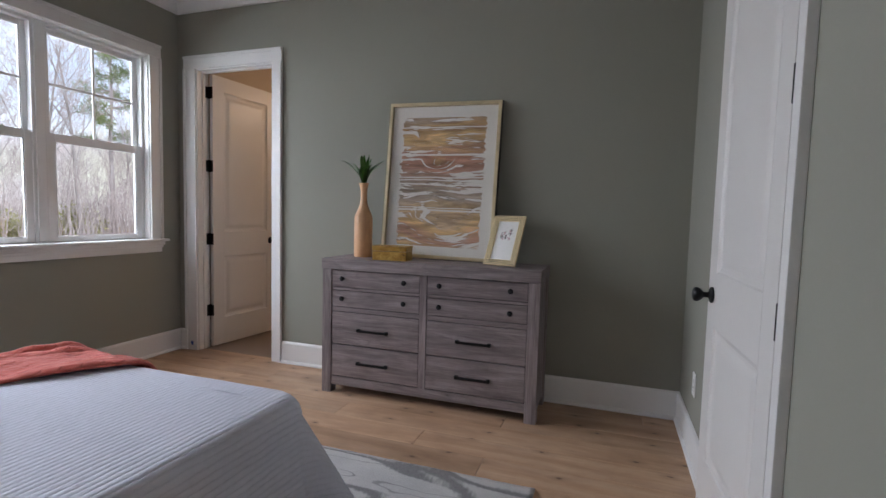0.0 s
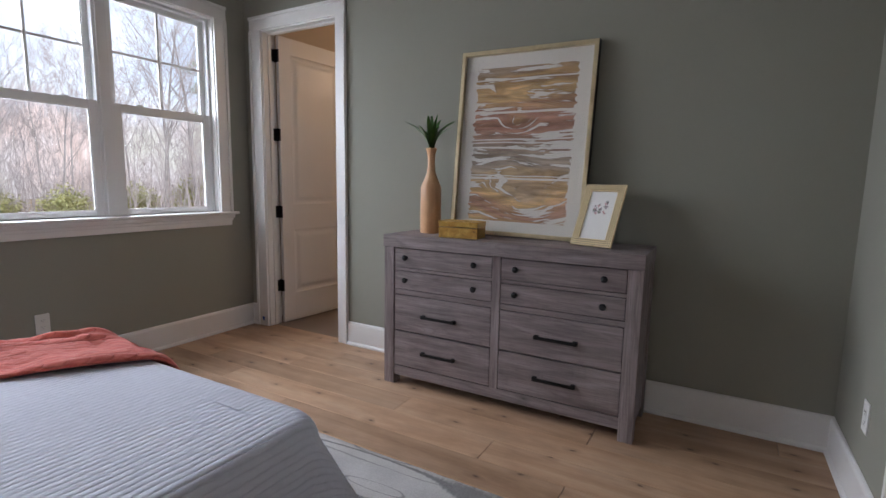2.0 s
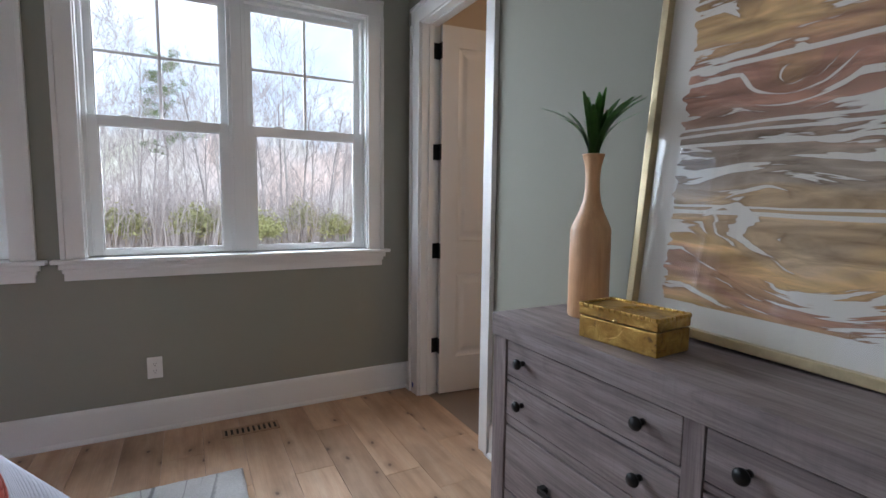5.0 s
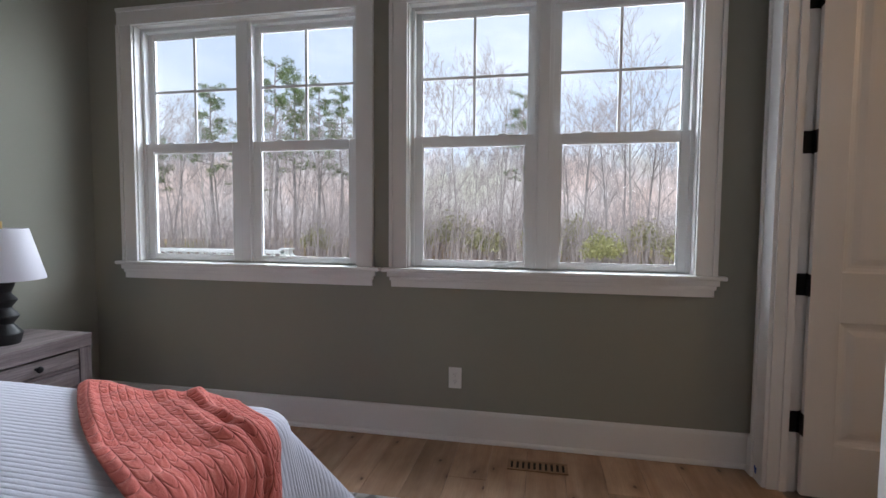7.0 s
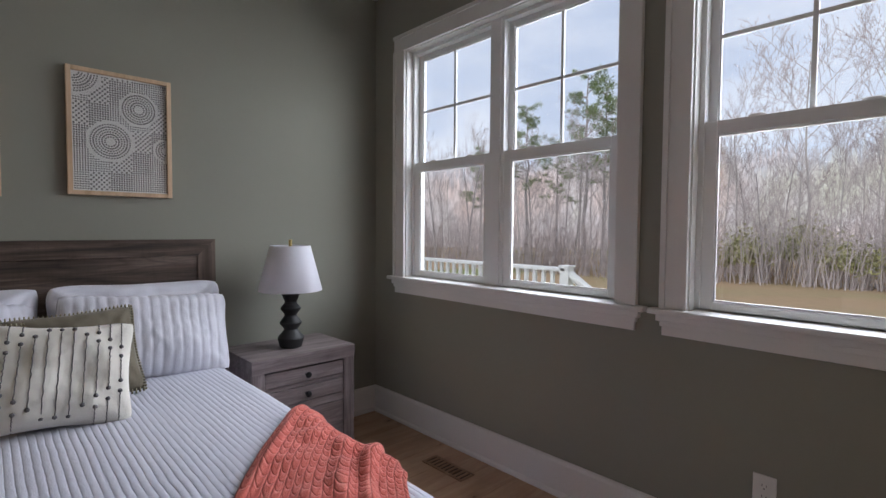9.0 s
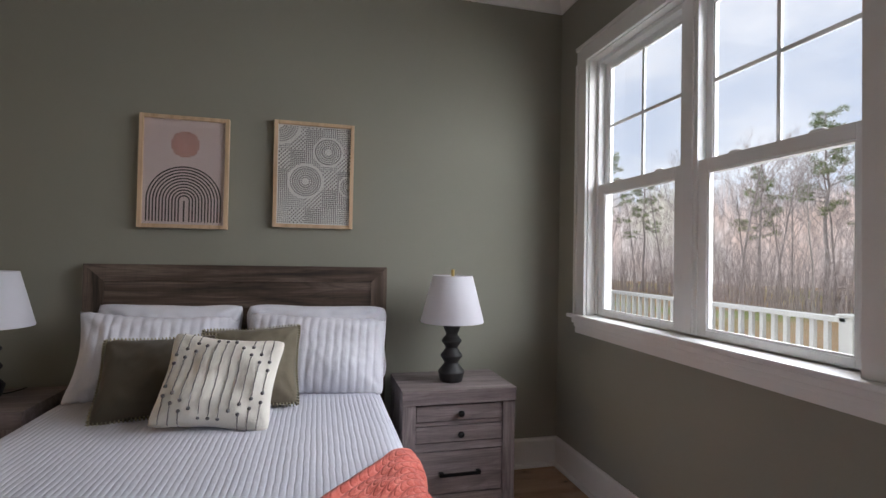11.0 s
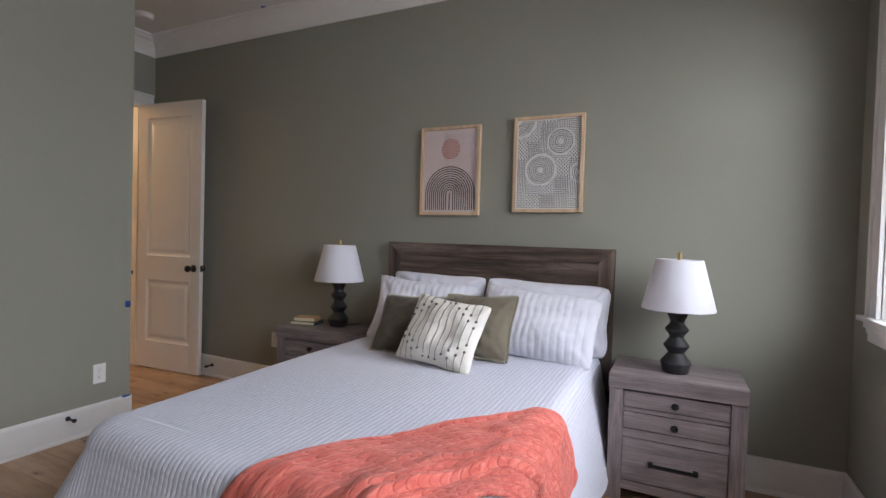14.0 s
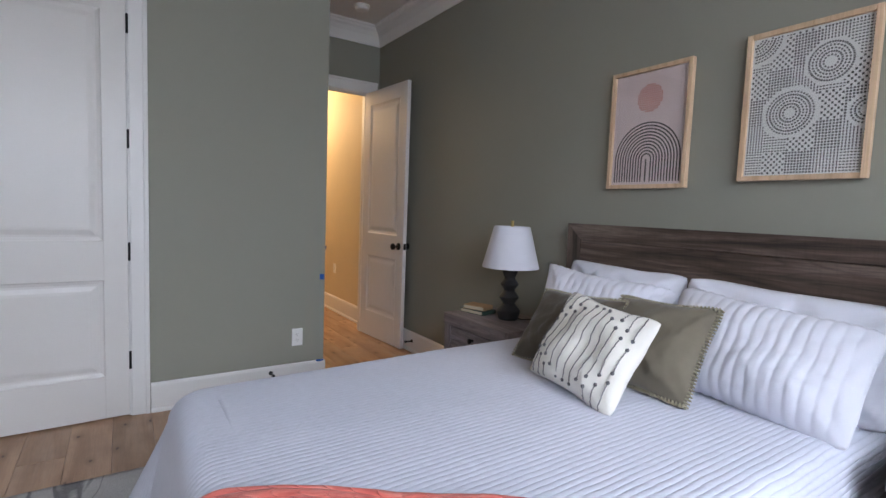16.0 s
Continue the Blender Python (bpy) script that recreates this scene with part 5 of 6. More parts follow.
def table_lamp(m):
    lp = thing("table_lamp", m, "black faceted ceramic table lamp with a white tapered shade", "lamp", "bedside lamps")
    prof = [(0.0, 0), (0.056, 0), (0.060, 0.004), (0.072, 0.050), (0.071, 0.056), (0.040, 0.094), (0.037, 0.100), (0.040, 0.106), (0.059, 0.132), (0.060, 0.140), (0.036, 0.172), (0.033, 0.180), (0.036, 0.188), (0.054, 0.212), (0.055, 0.220), (0.034, 0.246), (0.032, 0.256), (0.046, 0.290), (0.046, 0.318), (0.0, 0.320)]
    part("base", lathe(prof, 36), BLACKM, lp, "matt black stacked ceramic base")
    part("stem", lathe([(0.006, 0.318), (0.006, 0.562)], 10), BRASS, lp)
    sh = bmesh.new()
    lathe([(0.171, 0.318), (0.172, 0.322), (0.109, 0.566), (0.107, 0.568), (0.106, 0.564), (0.168, 0.322)], 48, sh)
    caps = [f for f in sh.faces if len(f.verts) > 4]
    bmesh.ops.delete(sh, geom=caps, context="FACES_ONLY")
    part("shade", sh, SHADE, lp, "white linen shade", smooth=True)
    sp = bmesh.new()
    for k in range(3):
        a = 2 * math.pi * k / 3
        tube([(0, 0, 0.560), (0.107 * math.cos(a), 0.107 * math.sin(a), 0.556)], [0.0018, 0.0018], 5, sp)
    part("spider", sp, BRASS, lp)
    part("finial", lathe([(0.0, 0.556), (0.009, 0.556), (0.009, 0.600), (0.0075, 0.602), (0, 0.602)], 18), BRASS, lp, "brass finial")
    return lp


lr = table_lamp(pose(-2.550, -0.500, 0.627))
copy_thing(lr, pose(-0.405, -0.565, 0.627))
CORD = tube([(-0.43, -0.60, 0.632), (-0.47, -0.63, 0.631), (-0.49, -0.68, 0.631), (-0.49, -0.72, 0.630)], [0.003] * 4, 6)
single("lamp_cord", CORD, BLACK, Matrix(), "thin black lamp cord on the nightstand", "cord")


def book(m, w, d, t, cover, label):
    b = thing("book", m, label, "book", "books on the nightstand")
    part("cover", block(0, w, 0, d, 0, 0.003, 0.001), cover, b)
    part("cover", block(0, w, 0, d, t - 0.003, t, 0.001), cover, b)
    part("spine", block(-0.002, 0.003, 0, d, 0.0, t, 0.001), cover, b)
    part("pages", block(0.004, w - 0.004, 0.004, d - 0.004, 0.003, t - 0.003), PAGES, b)


book(pose(-0.245, -0.60, 0.6265, 0, 0, 12), 0.185, 0.135, 0.024, BOOKG, "dark green cloth book lying on the nightstand")
book(pose(-0.222, -0.592, 0.651, 0, 0, 20), 0.155, 0.112, 0.026, BOOKT, "tan and green cloth book on top of another")


# ---- pictures over the bed ----
def wall_picture(m, w, h, paper, label):
    p = thing("framed_print", m, label, "picture", "prints over the bed")
    f, d = 0.020, 0.028
    for x0, x1 in ((0, f), (w - f, w)):
        part("frame", block(x0, x1, -d, 0, 0, h, 0.002), MAPLE, p)
    for z0, z1 in ((0, f), (h - f, h)):
        part("frame", block(f, w - f, -d, 0, z0, z1, 0.002), MAPLE, p)
    part("paper", block(f, w - f, -0.012, -0.006, f, h - f), paper, p)
    g = part("glass", block(f, w - f, -0.020, -0.018, f, h - f), PICGLASS, p)
    g.visible_shadow = False
    return p


PW, PH = 0.432, 0.590
pl = wall_picture(pose(-0.931, YS + 0.004, 1.421, 0, 0, 180), PW, PH, PINKP, "arch and dotted sun print in a pale wood frame")
ar = bmesh.new()
CXP, ZB, ZA = PW / 2, 0.034, 0.145
for k in range(11):
    r = 0.026 + 0.0152 * k
    pts = [(CXP - r, ZB)] + [(CXP - r * math.cos(math.pi * j / 28), ZA + r * math.sin(math.pi * j / 28)) for j in range(29)] + [(CXP + r, ZB)]
    hw = 0.0035
    inn, outt = [], []
    for (x, z) in pts:
        dx, dz = x - CXP, max(0.0, z - ZA)
        q = math.hypot(dx, dz)
        ux, uz = (dx / q, dz / q) if z > ZA else (math.copysign(1, dx), 0.0)
        inn.append(ar.verts.new((x - ux * hw, -0.0128, z - uz * hw)))
        outt.append(ar.verts.new((x + ux * hw, -0.0128, z + uz * hw)))
    for j in range(len(pts) - 1):
        ar.faces.new((inn[j], inn[j + 1], outt[j + 1], outt[j]))
block(CXP - 0.004, CXP + 0.004, -0.0130, -0.0122, ZB, ZA, bm=ar)
part("arch_lines", ar, INK, pl, "concentric dark arch lines")
su = bmesh.new()
for i in range(-6, 7):
    for j in range(-6, 7):
        x, z = i * 0.0105, j * 0.0105
        if x * x + z * z < 0.068 ** 2:
            block(CXP + x - 0.0043, CXP + x + 0.0043, -0.0128, -0.0122, 0.442 + z - 0.0040, 0.442 + z + 0.0040, bm=su)
tagged(part("dotted_sun", su, TERRA, pl, "terracotta disc of small squares"), kind="stuff")

pr = wall_picture(pose(-1.590, YS + 0.004, 1.443, 0, 0, 180), PW, PH, PAPER, "black and white dash pattern print in a pale wood frame")
da = bmesh.new()
rng = random.Random(21)
centres = [(0.17, 0.26, 0.10), (0.29, 0.43, 0.085), (0.03, 0.57, 0.11), (0.41, 0.24, 0.06)]


def dash(x, z, a, ln_, wd_):
    c, s = math.cos(a), math.sin(a)
    vs = [da.verts.new((x + c * p - s * q, -0.0128, z + s * p + c * q)) for p, q in ((-ln_, -wd_ * 1.6), (ln_, -wd_ * 1.6), (ln_, wd_ * 1.6), (-ln_, wd_ * 1.6))]
    da.faces.new(vs)


for x0, z0, rad in centres:
    for k in range(2, int(rad / 0.0115)):
        r = k * 0.0115
        cnt = max(8, int(2 * math.pi * r / (0.011 if k % 3 else 0.008)))
        for j in range(cnt):
            a = 2 * math.pi * j / cnt + k
            x, z = x0 + r * math.cos(a), z0 + r * math.sin(a)
            if 0.026 < x < PW - 0.026 and 0.026 < z < PH - 0.026 and not any(math.hypot(x - u, z - v) < q for u, v, q in centres[: centres.index((x0, z0, rad))]):
                dash(x, z, a + (math.pi / 2 if k % 3 else 0), 0.0034, 0.0019)
for i in range(38):
    for j in range(50):
        x, z = 0.028 + i * 0.0103, 0.030 + j * 0.0108
        if any(math.hypot(x - u, z - v) < q for u, v, q in centres):
            continue
        blockk = (int(x / 0.085) * 3 + int(z / 0.11) * 5) % 4
        if blockk == 3 and (i + j) % 2:
            continue
        dash(x, z, (0.0, math.pi / 2, 0.0, math.pi / 2)[blockk], 0.0040 if blockk % 2 else 0.0034, 0.0014 if blockk < 2 else 0.0022)
tagged(part("dash_pattern", da, plain("charcoal_ink", (0.055, 0.05, 0.05), 0.8), pr, "fields and rings of charcoal dashes"), kind="stuff")

# ---- rug ----
rg = bmesh.new()
RX0, RX1, RY0, RY1 = -2.672, -0.035, 0.10, 1.995
nx, ny = 90, 64
vs = [[rg.verts.new((RX0 + (RX1 - RX0) * i / nx + 0.004 * noise.noise(Vector((0, j * 0.3, i))), RY0 + (RY1 - RY0) * j / ny + 0.003 * noise.noise(Vector((i * 0.3, 0, j))), 0.0135 + 0.0025 * noise.noise(Vector((i * 0.7, j * 0.7, 0))))) for j in range(ny + 1)] for i in range(nx + 1)]
for i in range(nx):
    for j in range(ny):
        rg.faces.new((vs[i][j], vs[i + 1][j], vs[i + 1][j + 1], vs[i][j + 1]))
ext = bmesh.ops.extrude_edge_only(rg, edges=[e for e in rg.edges if e.is_boundary])
for v in ext["geom"]:
    if isinstance(v, bmesh.types.BMVert):
        v.co.z = 0.001
rug = single("rug", rg, RUGM, Matrix(), "ivory wool rug with dark grey veins under the bed", "rug", smooth=True)


# ---- small fittings ----
def outlet(m):
    o = thing("wall_outlet", m, "white double wall outlet", "outlet", "wall outlets")
    part("plate", block(-0.037, 0.037, 0, 0.006, -0.060, 0.060, 0.003), WHITEP, o)
    for z in (-0.020, 0.020):
        s = part("socket", lathe([(0.0, 0.0055), (0.0165, 0.0055), (0.0165, 0.0075), (0.0, 0.0078)], 20, axis="y", centre=(0, 0, z)), WHITEP, o)
        sl = block(-0.0075, -0.0055, 0.0076, 0.0082, z - 0.001, z + 0.007)
        block(0.0055, 0.0075, 0.0076, 0.0082, z - 0.001, z + 0.007, bm=sl)
        block(-0.002, 0.002, 0.0076, 0.0082, z - 0.010, z - 0.006, bm=sl)
        part("slot", sl, DARK, s)
    return o


ow = outlet(pose(XW, 1.615, 0.360, 0, 0, -90))
copy_thing(ow, pose(XE, 0.395, 0.360, 0, 0, 90))
copy_thing(ow, pose(XE, 2.640, 0.385, 0, 0, 90))
copy_thing(ow, pose(0.378, YS, 0.400, 0, 0, 0))


def floor_vent(m):
    v = thing("floor_vent", m, "slotted oak floor vent by the window wall", "vent", "floor vents")
    w, d, n = 0.30, 0.105, 10
    fr_ = block(0, w, 0, 0.016, 0, 0.005, 0.001)
    block(0, w, d - 0.016, d, 0, 0.005, 0.001, fr_)
    part("frame", fr_, VENTW, v)
    for k in range(n + 1):
        x = (w - 0.016) * k / n
        part("slat", block(x, x + 0.016, 0.016, d - 0.016, 0, 0.005, 0.001), VENTW, v)
    part("duct", block(0.002, w - 0.002, 0.004, d - 0.004, 0.0002, 0.0008), DARK, v)
    return v


fv = floor_vent(pose(-3.050, 1.930, 0.001, 0, 0, 90))
copy_thing(fv, pose(-3.050, 0.055, 0.001, 0, 0, 90))


def wall_stop(m):
    s = thing("doorstop", m, "short black doorstop on the baseboard", "doorstop", "doorstops")
    part("stem", lathe([(0.014, 0), (0.014, 0.004), (0.006, 0.008), (0.006, 0.055), (0.009, 0.057)], 14, axis="y"), BLACK, s)
    part("bumper", lathe([(0.010, 0.057), (0.011, 0.060), (0.011, 0.072), (0.0, 0.074)], 14, axis="y"), BLACKM, s)
    return s


ds = wall_stop(pose(XE - 0.016, 0.575, 0.135, 0, 0, 90))
copy_thing(ds, pose(1.08, YS + 0.016, 0.10, 0, 0, 0))


def tape(m, w, h, label):
    bm = bmesh.new()
    vs = [[bm.verts.new((w * i / 6 + 0.002 * math.sin(i * 2 + j), 0.0012 + 0.001 * math.sin(i * 1.7 + j), h * j / 4 + 0.002 * math.cos(i + j * 2))) for j in range(5)] for i in range(7)]
    for i in range(6):
        for j in range(4):
            bm.faces.new((vs[i][j], vs[i + 1][j], vs[i + 1][j + 1], vs[i][j + 1]))
    bmesh.ops.solidify(bm, geom=bm.faces[:], thickness=0.0006)
    single("masking_tape", bm, BLUE, m, label, "tape", "blue painter's tape")


tape(pose(XE - 0.001, STUB + 0.002, 0.755, 0, 0, 90), 0.034, 0.040, "scrap of blue masking tape on the wall corner")
tape(pose(XE + 0.004, STUB - 0.001, 0.97, 0, 0, 180), 0.020, 0.024, "scrap of blue masking tape on the wall corner")
tape(pose(XE - 0.018, STUB + 0.004, 0.172, 0, 0, 90), 0.055, 0.014, "scrap of blue masking tape on the baseboard")
tape(pose(-3.155, YN - 0.0295, 0.050, 0, 0, 180), 0.026, 0.032, "scrap of blue masking tape on the door casing")
tape(pose(-2.22, YS + 0.0135, 2.868, 0, 0, 0), 0.040, 0.016, "scrap of blue masking tape on the crown moulding")
tape(pose(0.42, -0.640, ZC - 0.003, 90, 0, 25), 0.045, 0.030, "scrap of blue masking tape on the ceiling by the crown")
sd = thing("smoke_detector", pose(1.48, -0.37, ZC), "round white smoke detector on the ceiling", "smoke detector")
part("mount", lathe([(0.0, 0), (0.070, 0), (0.070, -0.012), (0.0, -0.0125)][::-1], 36), WHITEP, sd)
part("body", lathe([(0.062, -0.012), (0.060, -0.034), (0.046, -0.042), (0.0, -0.043)][::-1], 36), WHITEP, sd)
ho = outlet(pose(3.05, YS - 0.005, 0.52))
# shelving at the far end of the hall, with a bright window strip
hs = thing("hall_shelf", pose(6.6, -1.35, 0), "white open shelving at the end of the hall", "shelf")
part("side", block(0, 0.35, 0, 0.03, 0, 2.3, 0.003), TRIM, hs)
part("side", block(0, 0.35, 0.9, 0.93, 0, 2.3, 0.003), TRIM, hs)
for z in (0.4, 0.8, 1.15, 1.5, 1.9, 2.27):
    part("board", block(0, 0.35, 0.03, 0.9, z, z + 0.03, 0.002), TRIM, hs)
single("green_canister", lathe([(0, 0), (0.07, 0), (0.075, 0.01), (0.075, 0.15), (0.06, 0.17), (0, 0.172)], 24), plain("green_tin", (0.10, 0.25, 0.04), 0.4), pose(6.75, -0.9, 1.18), "green canister on a hall shelf", "canister")


# ---- outside: deck, the house's other wing, lawn, trees ----
gm = bmesh.new()
GX = [-400, -120, -60, -30, -20, -14, -10, -7, -3.49]
GY = [-400, -120, -60, -30, -15, -5, 0, 5, 15, 30, 60, 120, 400]


def ground_z(x, y):
    far = max(0.0, -x - 14)
    return -0.75 - 0.35 * min(1.0, far / 12) - 0.05 * noise.noise(Vector((x * 0.08, y * 0.08, 0)))


vs = [[gm.verts.new((x, y, ground_z(x, y))) for y in GY] for x in GX]
for i in range(len(GX) - 1):
    for j in range(len(GY) - 1):
        gm.faces.new((vs[i][j], vs[i + 1][j], vs[i + 1][j + 1], vs[i][j + 1]))
single("ground", gm, LAWN, Matrix(), "dry winter lawn with green patches", "ground", kind="structure", smooth=True)

deck = thing("deck", pose(0, 0, 0), "white painted deck beside the house", "deck")
part("platform", block(-5.85, -3.49, -7.0, -0.62, -0.20, -0.10, 0.004), EXTW, deck)
for y in (-6.9, -4.8, -2.7, -0.72):
    part("support", block(-5.80, -5.68, y, y + 0.09, -0.95, -0.20), EXTW, deck)


def railing(m, length, label):
    r = thing("deck_railing", m, label, "railing", "deck railings")
    part("top_rail", block(0, length, -0.05, 0.05, 0.955, 0.995, 0.006), EXTW, r)
    part("lower_rail", block(0, length, -0.025, 0.025, 0.10, 0.15, 0.004), EXTW, r)
    n = int(length / 0.115)
    for k in range(n):
        x = (k + 0.5) * length / n
        part("baluster", block(x - 0.018, x + 0.018, -0.018, 0.018, 0.15, 0.957), EXTW, r)
    for x in (0.0, length):
        nw = part("newel", block(x - 0.05, x + 0.05, -0.05, 0.05, 0, 1.0, 0.004), EXTW, r)
        part("cap", block(x - 0.065, x + 0.065, -0.065, 0.065, 1.0, 1.02, 0.005), EXTW, nw)
    return r


railing(pose(-5.72, -0.74, -0.10, 0, 0, -90), 6.0, "white deck railing with square balusters")
# stair rail going down from the deck's corner
sr = thing("stair_railing", pose(-5.72, -0.70, -0.10), "white stair railing running down to the lawn", "railing")
part("handrail", tube([(0, 0.0, 0.93), (-0.02, 0.45, 0.62), (-0.04, 0.9, 0.31)], [0.045] * 3, 8), EXTW, sr)
part("newel", block(-0.09, 0.01, 0.86, 0.96, -0.65, 0.36, 0.004), EXTW, sr)

wing = thing("house_wing", pose(0, 0, 0), "white house wing with a porch gable", "house")
part("wall", block(-4.45, -3.49, -9.0, -3.95, -0.95, 2.75), EXTW, wing)
rf = bmesh.new()
prof = [(-5.0, 2.60), (-4.0, 2.92), (-3.49, 3.05), (-3.49, 2.90), (-4.0, 2.76), (-5.0, 2.44)]
ra, rb = [rf.verts.new((x, -3.45, z)) for x, z in prof], [rf.verts.new((x, -9.2, z)) for x, z in prof]
for k in range(6):
    rf.faces.new((ra[k], ra[(k + 1) % 6], rb[(k + 1) % 6], rb[k]))
rf.faces.new(ra[::-1])
rf.faces.new(rb)
bmesh.ops.recalc_face_normals(rf, faces=rf.faces)
part("roof", rf, EXTW, wing)
part("frieze", block(-4.47, -3.49, -3.948, -3.90, 2.30, 2.62, 0.008), EXTW, wing)
part("corner_board", block(-4.49, -4.36, -3.948, -3.92, -0.1, 2.298, 0.005), EXTW, wing)
wd = part("window", block(-4.25, -3.60, -3.948, -3.92, 0.05, 2.1, 0.01), EXTW, wing)
GLD = plain("dark_glass", (0.10, 0.12, 0.13), 0.1)
part("pane", block(-4.18, -3.67, -3.918, -3.912, 0.12, 1.50), GLD, wd)
part("pane", block(-4.18, -3.67, -3.918, -3.912, 1.60, 2.02), GLD, wd)


def bare_tree(seed, height, thick):
    """A leafless broadleaf tree: trunk and limbs, and a crown of fine twigs."""
    r = random.Random(seed)
    trunk, crown = bmesh.new(), bmesh.new()

    def grow(p, d, ln_, rad, level):
        n = 5 if level == 0 else 4 if level < 3 else 3
        pts, rs = [p], [rad]
        for k in range(n):
            d = (d + Vector((r.uniform(-1, 1), r.uniform(-1, 1), r.uniform(-0.3, 0.8))) * (0.07 if level == 0 else 0.20)).normalized()
            pts.append(pts[-1] + d * ln_ / n)
            rs.append(rad * (1 - 0.62 * (k + 1) / n))
        tube(pts, rs, (7, 5, 4, 3, 3)[level], trunk if level < 2 else crown)
        if level >= 4:
            return
        kids = (12, 6, 4, 3)[level]
        for k in range(kids):
            f = (0.38 if level == 0 else 0.25) + (0.98 - (0.38 if level == 0 else 0.25)) * (k + r.random() * 0.6) / kids
            i = min(n - 1, int(f * n))
            q = pts[i].lerp(pts[i + 1], f * n - i)
            side = d.cross(Vector((r.uniform(-1, 1), r.uniform(-1, 1), r.uniform(-1, 1)))).normalized()
            nd = (d * r.uniform(0.45, 0.95) + side * r.uniform(0.55, 1.0) + Vector((0, 0, 0.35))).normalized()
            grow(q, nd, ln_ * r.uniform(0.34, 0.52) * (1.15 - 0.4 * f), max(0.008, rs[i] * r.uniform(0.28, 0.46)), level + 1)

    grow(Vector((0, 0, -0.3)), Vector((r.uniform(-0.05, 0.05), r.uniform(-0.05, 0.05), 1)), height * 0.85, thick, 0)
    return trunk, crown


def pine_tree(seed, height, thick):
    """A tall loblolly-like pine: bare trunk, and tufts of needles on limbs near the top."""
    r = random.Random(seed)
    trunk, crown = bmesh.new(), bmesh.new()
    pts = [Vector((0.25 * noise.noise(Vector((k * 0.7, seed, 0))), 0.25 * noise.noise(Vector((k * 0.7, seed, 5))), -0.3 + height * k / 8)) for k in range(9)]
    tube(pts, [thick * (1 - 0.85 * k / 8) for k in range(9)], 7, trunk)
    for k in range(26):
        f = 0.48 + 0.52 * (k + r.random()) / 26
        i = min(7, int(f * 8))
        q = pts[i].lerp(pts[i + 1], f * 8 - i)
        a, ln_ = r.uniform(0, 6.28), height * (0.20 - 0.14 * (f - 0.48) / 0.52) * r.uniform(0.6, 1.15)
        tip = q + Vector((math.cos(a) * ln_, math.sin(a) * ln_, ln_ * r.uniform(0.05, 0.4)))
        tube([q, q.lerp(tip, 0.5) + Vector((0, 0, 0.05 * ln_)), tip], [0.05, 0.035, 0.012], 4, trunk)
        for j in range(7):
            c = q.lerp(tip, 0.45 + 0.6 * j / 7) + Vector((r.uniform(-0.3, 0.3), r.uniform(-0.3, 0.3), r.uniform(-0.15, 0.25)))
            for b in range(26):
                d = Vector((r.gauss(0, 1), r.gauss(0, 1), r.gauss(0.25, 0.8))).normalized()
                s = d.cross(Vector((r.uniform(-1, 1), r.uniform(-1, 1), 0.3))).normalized() * 0.022
                ln2 = r.uniform(0.16, 0.36)
                o = c + d * r.uniform(0, 0.2)
                crown.faces.new([crown.verts.new(v) for v in (o - s, o + s, o + d * ln2)])
    return trunk, crown


def tree(name, seed, maker, height, thick, bark, leaf, label, group):
    tk, cr = maker(seed, height, thick)
    t = thing(name, pose(0, 0, -60), label, "tree", group)
    part("trunk", tk, bark, t)
    part("crown", cr, leaf, t)
    return t


KINDS = [tree("bare_tree", 100 + k, bare_tree, (12.5, 10.0, 13.5, 9.0, 11.0)[k], (0.095, 0.06, 0.11, 0.05, 0.08)[k], (BARK, BARKL, BARK, BARKL, BARK)[k], TWIG, "leafless broadleaf tree at the edge of the woods", "woodland trees") for k in range(5)]
PINES = [tree("pine_tree", 200 + k, pine_tree, (14.5, 12.0, 16.0)[k], (0.19, 0.15, 0.2)[k], BARK, NEEDLE, "tall pine with a green crown and bare trunk", "pines") for k in range(3)]
rng = random.Random(5)


def polar(angle, radius):
    """A spot outside by its bearing north of west, seen from the windows, and its distance."""
    a = radians(angle)
    radius *= 1 + 0.5 * min(1.0, max(0.0, (-angle - 40) / 15))
    x, y = -3.0 - radius * math.cos(a), 1.2 + radius * math.sin(a)
    return x, y, ground_z(x, y)


used = set()


def plant(src, angle, radius, scale):
    x, y, z = polar(angle, radius)
    m = pose(x, y, z, 0, 0, rng.uniform(0, 360))
    if src.name not in used:
        used.add(src.name)
        src.scale = (scale,) * 3
        src.matrix_basis = m @ Matrix.Diagonal((scale, scale, scale, 1))
        return src
    ob = copy_thing(src, m)
    ob.scale = (scale,) * 3
    return ob


for k in range(130):
    ang = -82 + 142 * (k + rng.random()) / 130
    plant(KINDS[rng.randrange(5)], ang, rng.uniform(23, 30) if k % 3 == 0 else rng.uniform(29, 46), rng.uniform(0.55, 0.92))
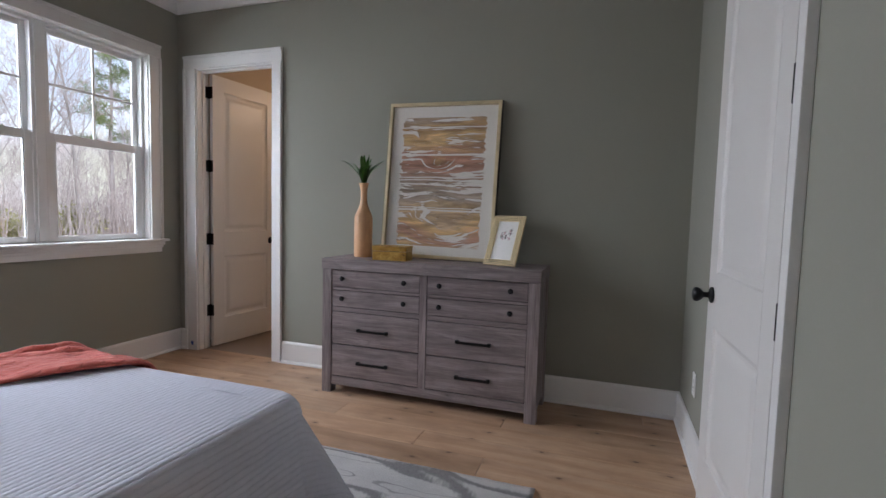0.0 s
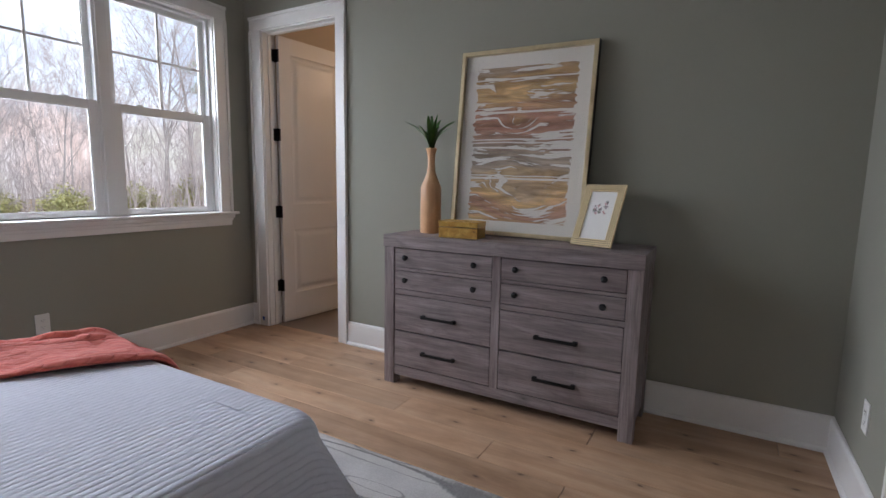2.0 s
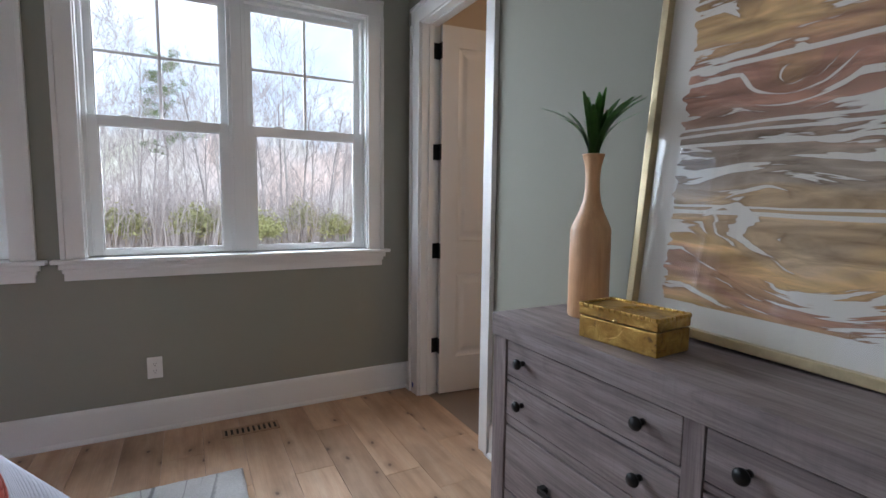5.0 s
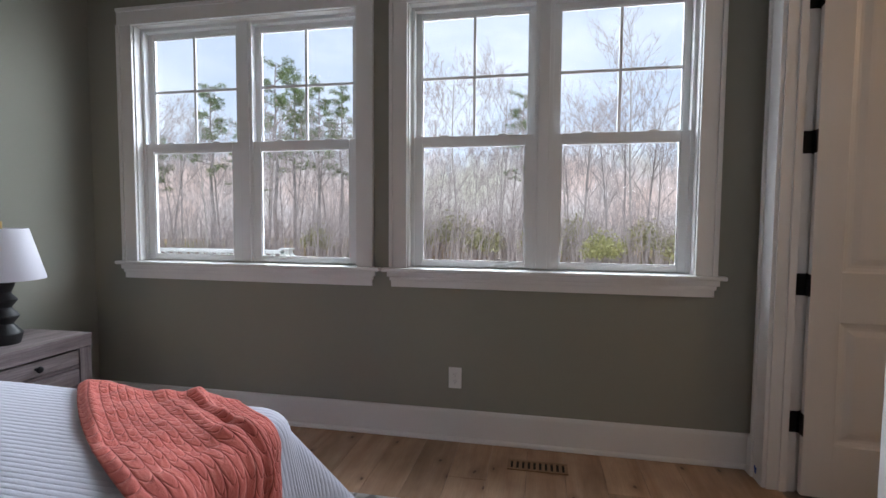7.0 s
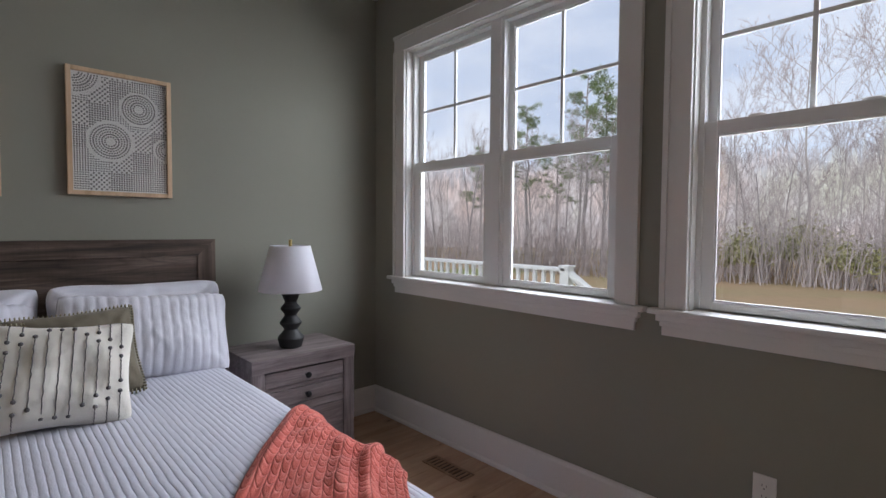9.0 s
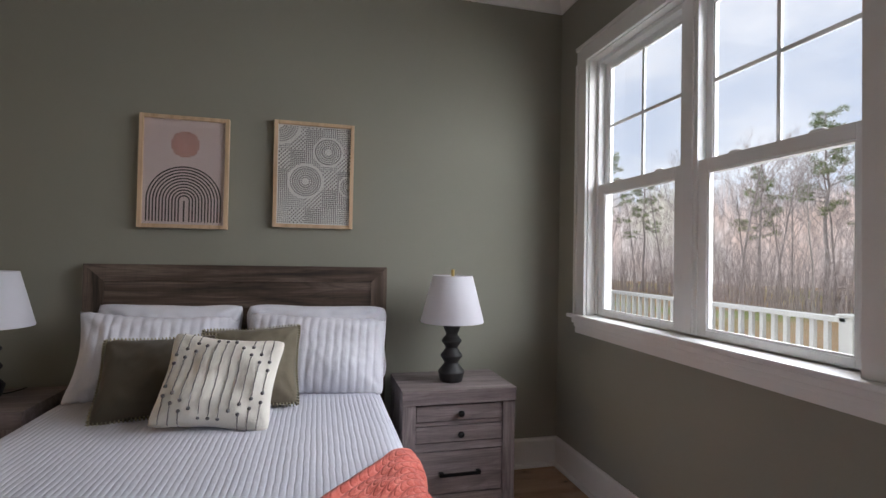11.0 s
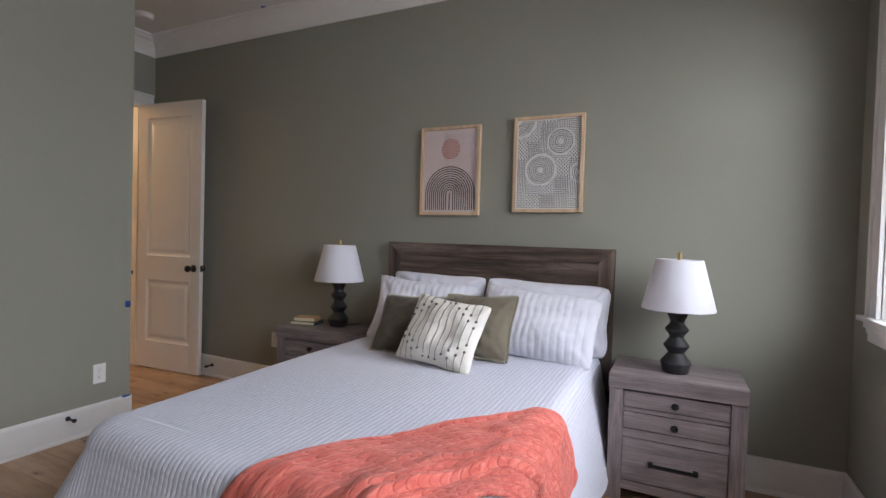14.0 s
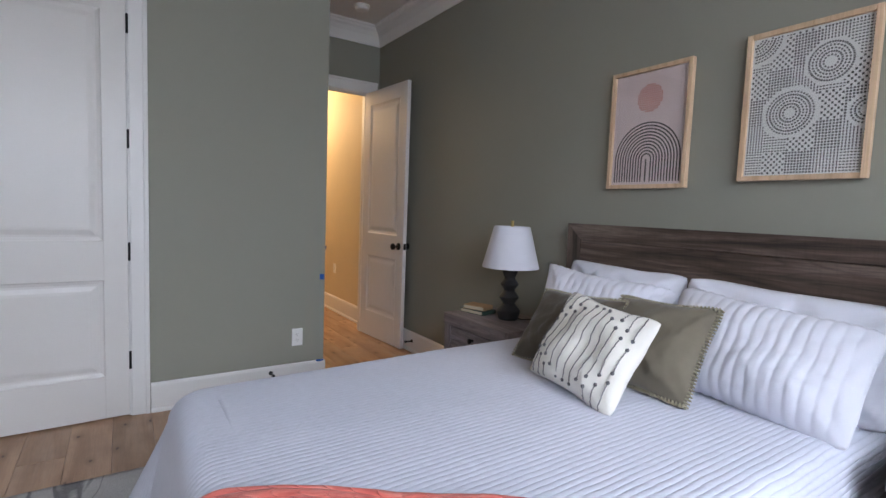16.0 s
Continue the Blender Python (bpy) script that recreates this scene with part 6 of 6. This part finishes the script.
# the tall ones that stand out: bearing, distance, height
for ang, rad, tall in ((-8.5, 30, 13.6), (-3.5, 31, 12.8), (12.4, 29, 13.4), (5, 30, 10.8), (33, 30, 13.0), (45, 29, 12.0), (-15, 32, 11.0)):
    kind = rng.randrange(5)
    plant(KINDS[kind], ang, rad, tall / (12.5, 10.0, 13.5, 9.0, 11.0)[kind])
for ang, rad, tall in ((-37.7, 31, 10.6), (-30.8, 30, 12.2), (-28.6, 32, 12.0), (-25.8, 30, 11.2), (-23.1, 31, 11.0), (-19.5, 34, 11.5), (-0.7, 32, 11.2), (-57.6, 24, 10.0), (-60.9, 25, 8.6), (-54, 27, 9.0), (38.9, 29, 12.5), (43, 31, 11.0), (-43, 36, 9.0), (-34, 38, 9.5)):
    kind = rng.randrange(3)
    plant(PINES[kind], ang, rad, tall / (14.5, 12.0, 16.0)[kind])


def thicket(seed):
    r = random.Random(seed)
    bm = bmesh.new()
    for k in range(150):
        x, y = r.uniform(-3, 3), r.uniform(-1.2, 1.2)
        h = r.uniform(1.2, 4.2)
        p = [Vector((x, y, 0)), Vector((x + r.uniform(-0.3, 0.3), y + r.uniform(-0.3, 0.3), h * 0.5)), Vector((x + r.uniform(-0.8, 0.8), y + r.uniform(-0.6, 0.6), h))]
        tube(p, [0.020, 0.013, 0.004], 3, bm)
        for j in range(5):
            q = p[1].lerp(p[2], r.random())
            tube([q, q + Vector((r.uniform(-0.7, 0.7), r.uniform(-0.7, 0.7), r.uniform(0.1, 0.7)))], [0.008, 0.003], 3, bm)
    return finish("brush", bm, TWIG)


def leafy(seed):
    r = random.Random(seed)
    bm = bmesh.new()
    for k in range(1500):
        a, b, q = r.uniform(0, 6.28), r.uniform(-0.2, 1.0), r.random() ** 0.4 * (0.75 + 0.5 * noise.noise(Vector((r.random() * 4, seed, 0))))
        c = Vector((1.4 * q * math.cos(a) * math.sqrt(max(0.05, 1 - b * b)), 1.2 * q * math.sin(a) * math.sqrt(max(0.05, 1 - b * b)), 0.9 + 1.3 * q * b + 0.3 * noise.noise(Vector((a, b, seed)))))
        d, s = Vector((r.gauss(0, 1), r.gauss(0, 1), r.gauss(0, 1))).normalized() * 0.09, Vector((r.gauss(0, 1), r.gauss(0, 1), r.gauss(0, 1))).normalized() * 0.05
        bm.faces.new([bm.verts.new(v) for v in (c - d, c + s, c + d, c - s)])
    return finish("bush", bm, BUSH)


BR, LE = [thicket(k) for k in range(3)], [leafy(k) for k in range(2)]
for k in range(34):
    x, y, z = polar(-80 + 138 * k / 34, rng.uniform(23, 29))
    ob = new("undergrowth", BR[k % 3])
    ob.matrix_world = pose(x, y, z, 0, 0, rng.uniform(60, 120)) @ Matrix.Scale(rng.uniform(0.7, 1.15), 4)
    tagged(ob, "tangle of bare brown undergrowth", "undergrowth", "undergrowth", "stuff")
for ang, rad, s in ((10, 21.5, 0.9), (2, 24, 1.1), (-5, 24, 1.0), (18, 24, 0.9), (-14, 25, 1.2), (24, 23, 0.9), (-18, 25, 0.9), (6, 26, 1.3), (14, 26, 1.2), (-9, 27, 1.4), (30, 24, 1.0), (36, 25, 1.1), (-26, 27, 1.0)):
    x, y, z = polar(ang, rad)
    ob = new("bush", LE[int(rad) % 2])
    ob.matrix_world = pose(x, y, z, 0, 0, ang * 13) @ Matrix.Scale(s, 4)
    tagged(ob, "yellow-green bush in early leaf", "bush", "bushes at the woods")

bd = bmesh.new()
ring0, ring1 = [], []
for k in range(97):
    a = radians(-100 + 180 * k / 96)
    x, y = -3 - 62 * math.cos(a), 1.2 + 62 * math.sin(a)
    ring0.append(bd.verts.new((x, y, -4)))
    ring1.append(bd.verts.new((x, y, 20)))
for k in range(96):
    bd.faces.new((ring0[k], ring0[k + 1], ring1[k + 1], ring1[k]))
single("backdrop", bd, WOODS, Matrix(), "self-glowing backdrop of hazy grey-brown winter woods in the distance", "backdrop", kind="structure")

# ---- floor planks, laid along the room ----
PWD = 0.188
PLK = {}
rng = random.Random(17)


def plank(parent, x0, x1, y0):
    ln_ = round(x1 - x0, 2)
    if ln_ not in PLK:
        PLK[ln_] = finish("plank", block(-ln_ / 2 + 0.0006, ln_ / 2 - 0.0006, -PWD / 2 + 0.0006, PWD / 2 - 0.0006, -0.016, 0, 0.0012, segments=1), OAK)
    ob = new("plank", PLK[ln_])
    ob.parent = parent
    ob.matrix_local = pose((x0 + x1) / 2, y0 + PWD / 2, 0)


yy, row_n = YS - 0.02, 0
while yy < YN + 0.05:
    x, end = XW, XE + 0.02
    if yy < STUB - 0.02:
        end = 4.9
    x -= rng.choice((0.0, 0.4, 0.8, 1.2))
    while x < end - 0.02:
        ln_ = rng.choice((1.2, 1.6, 1.8, 2.0))
        plank(subfloor, max(x, XW), min(x + ln_, end), yy)
        x += ln_
    yy += PWD
    row_n += 1
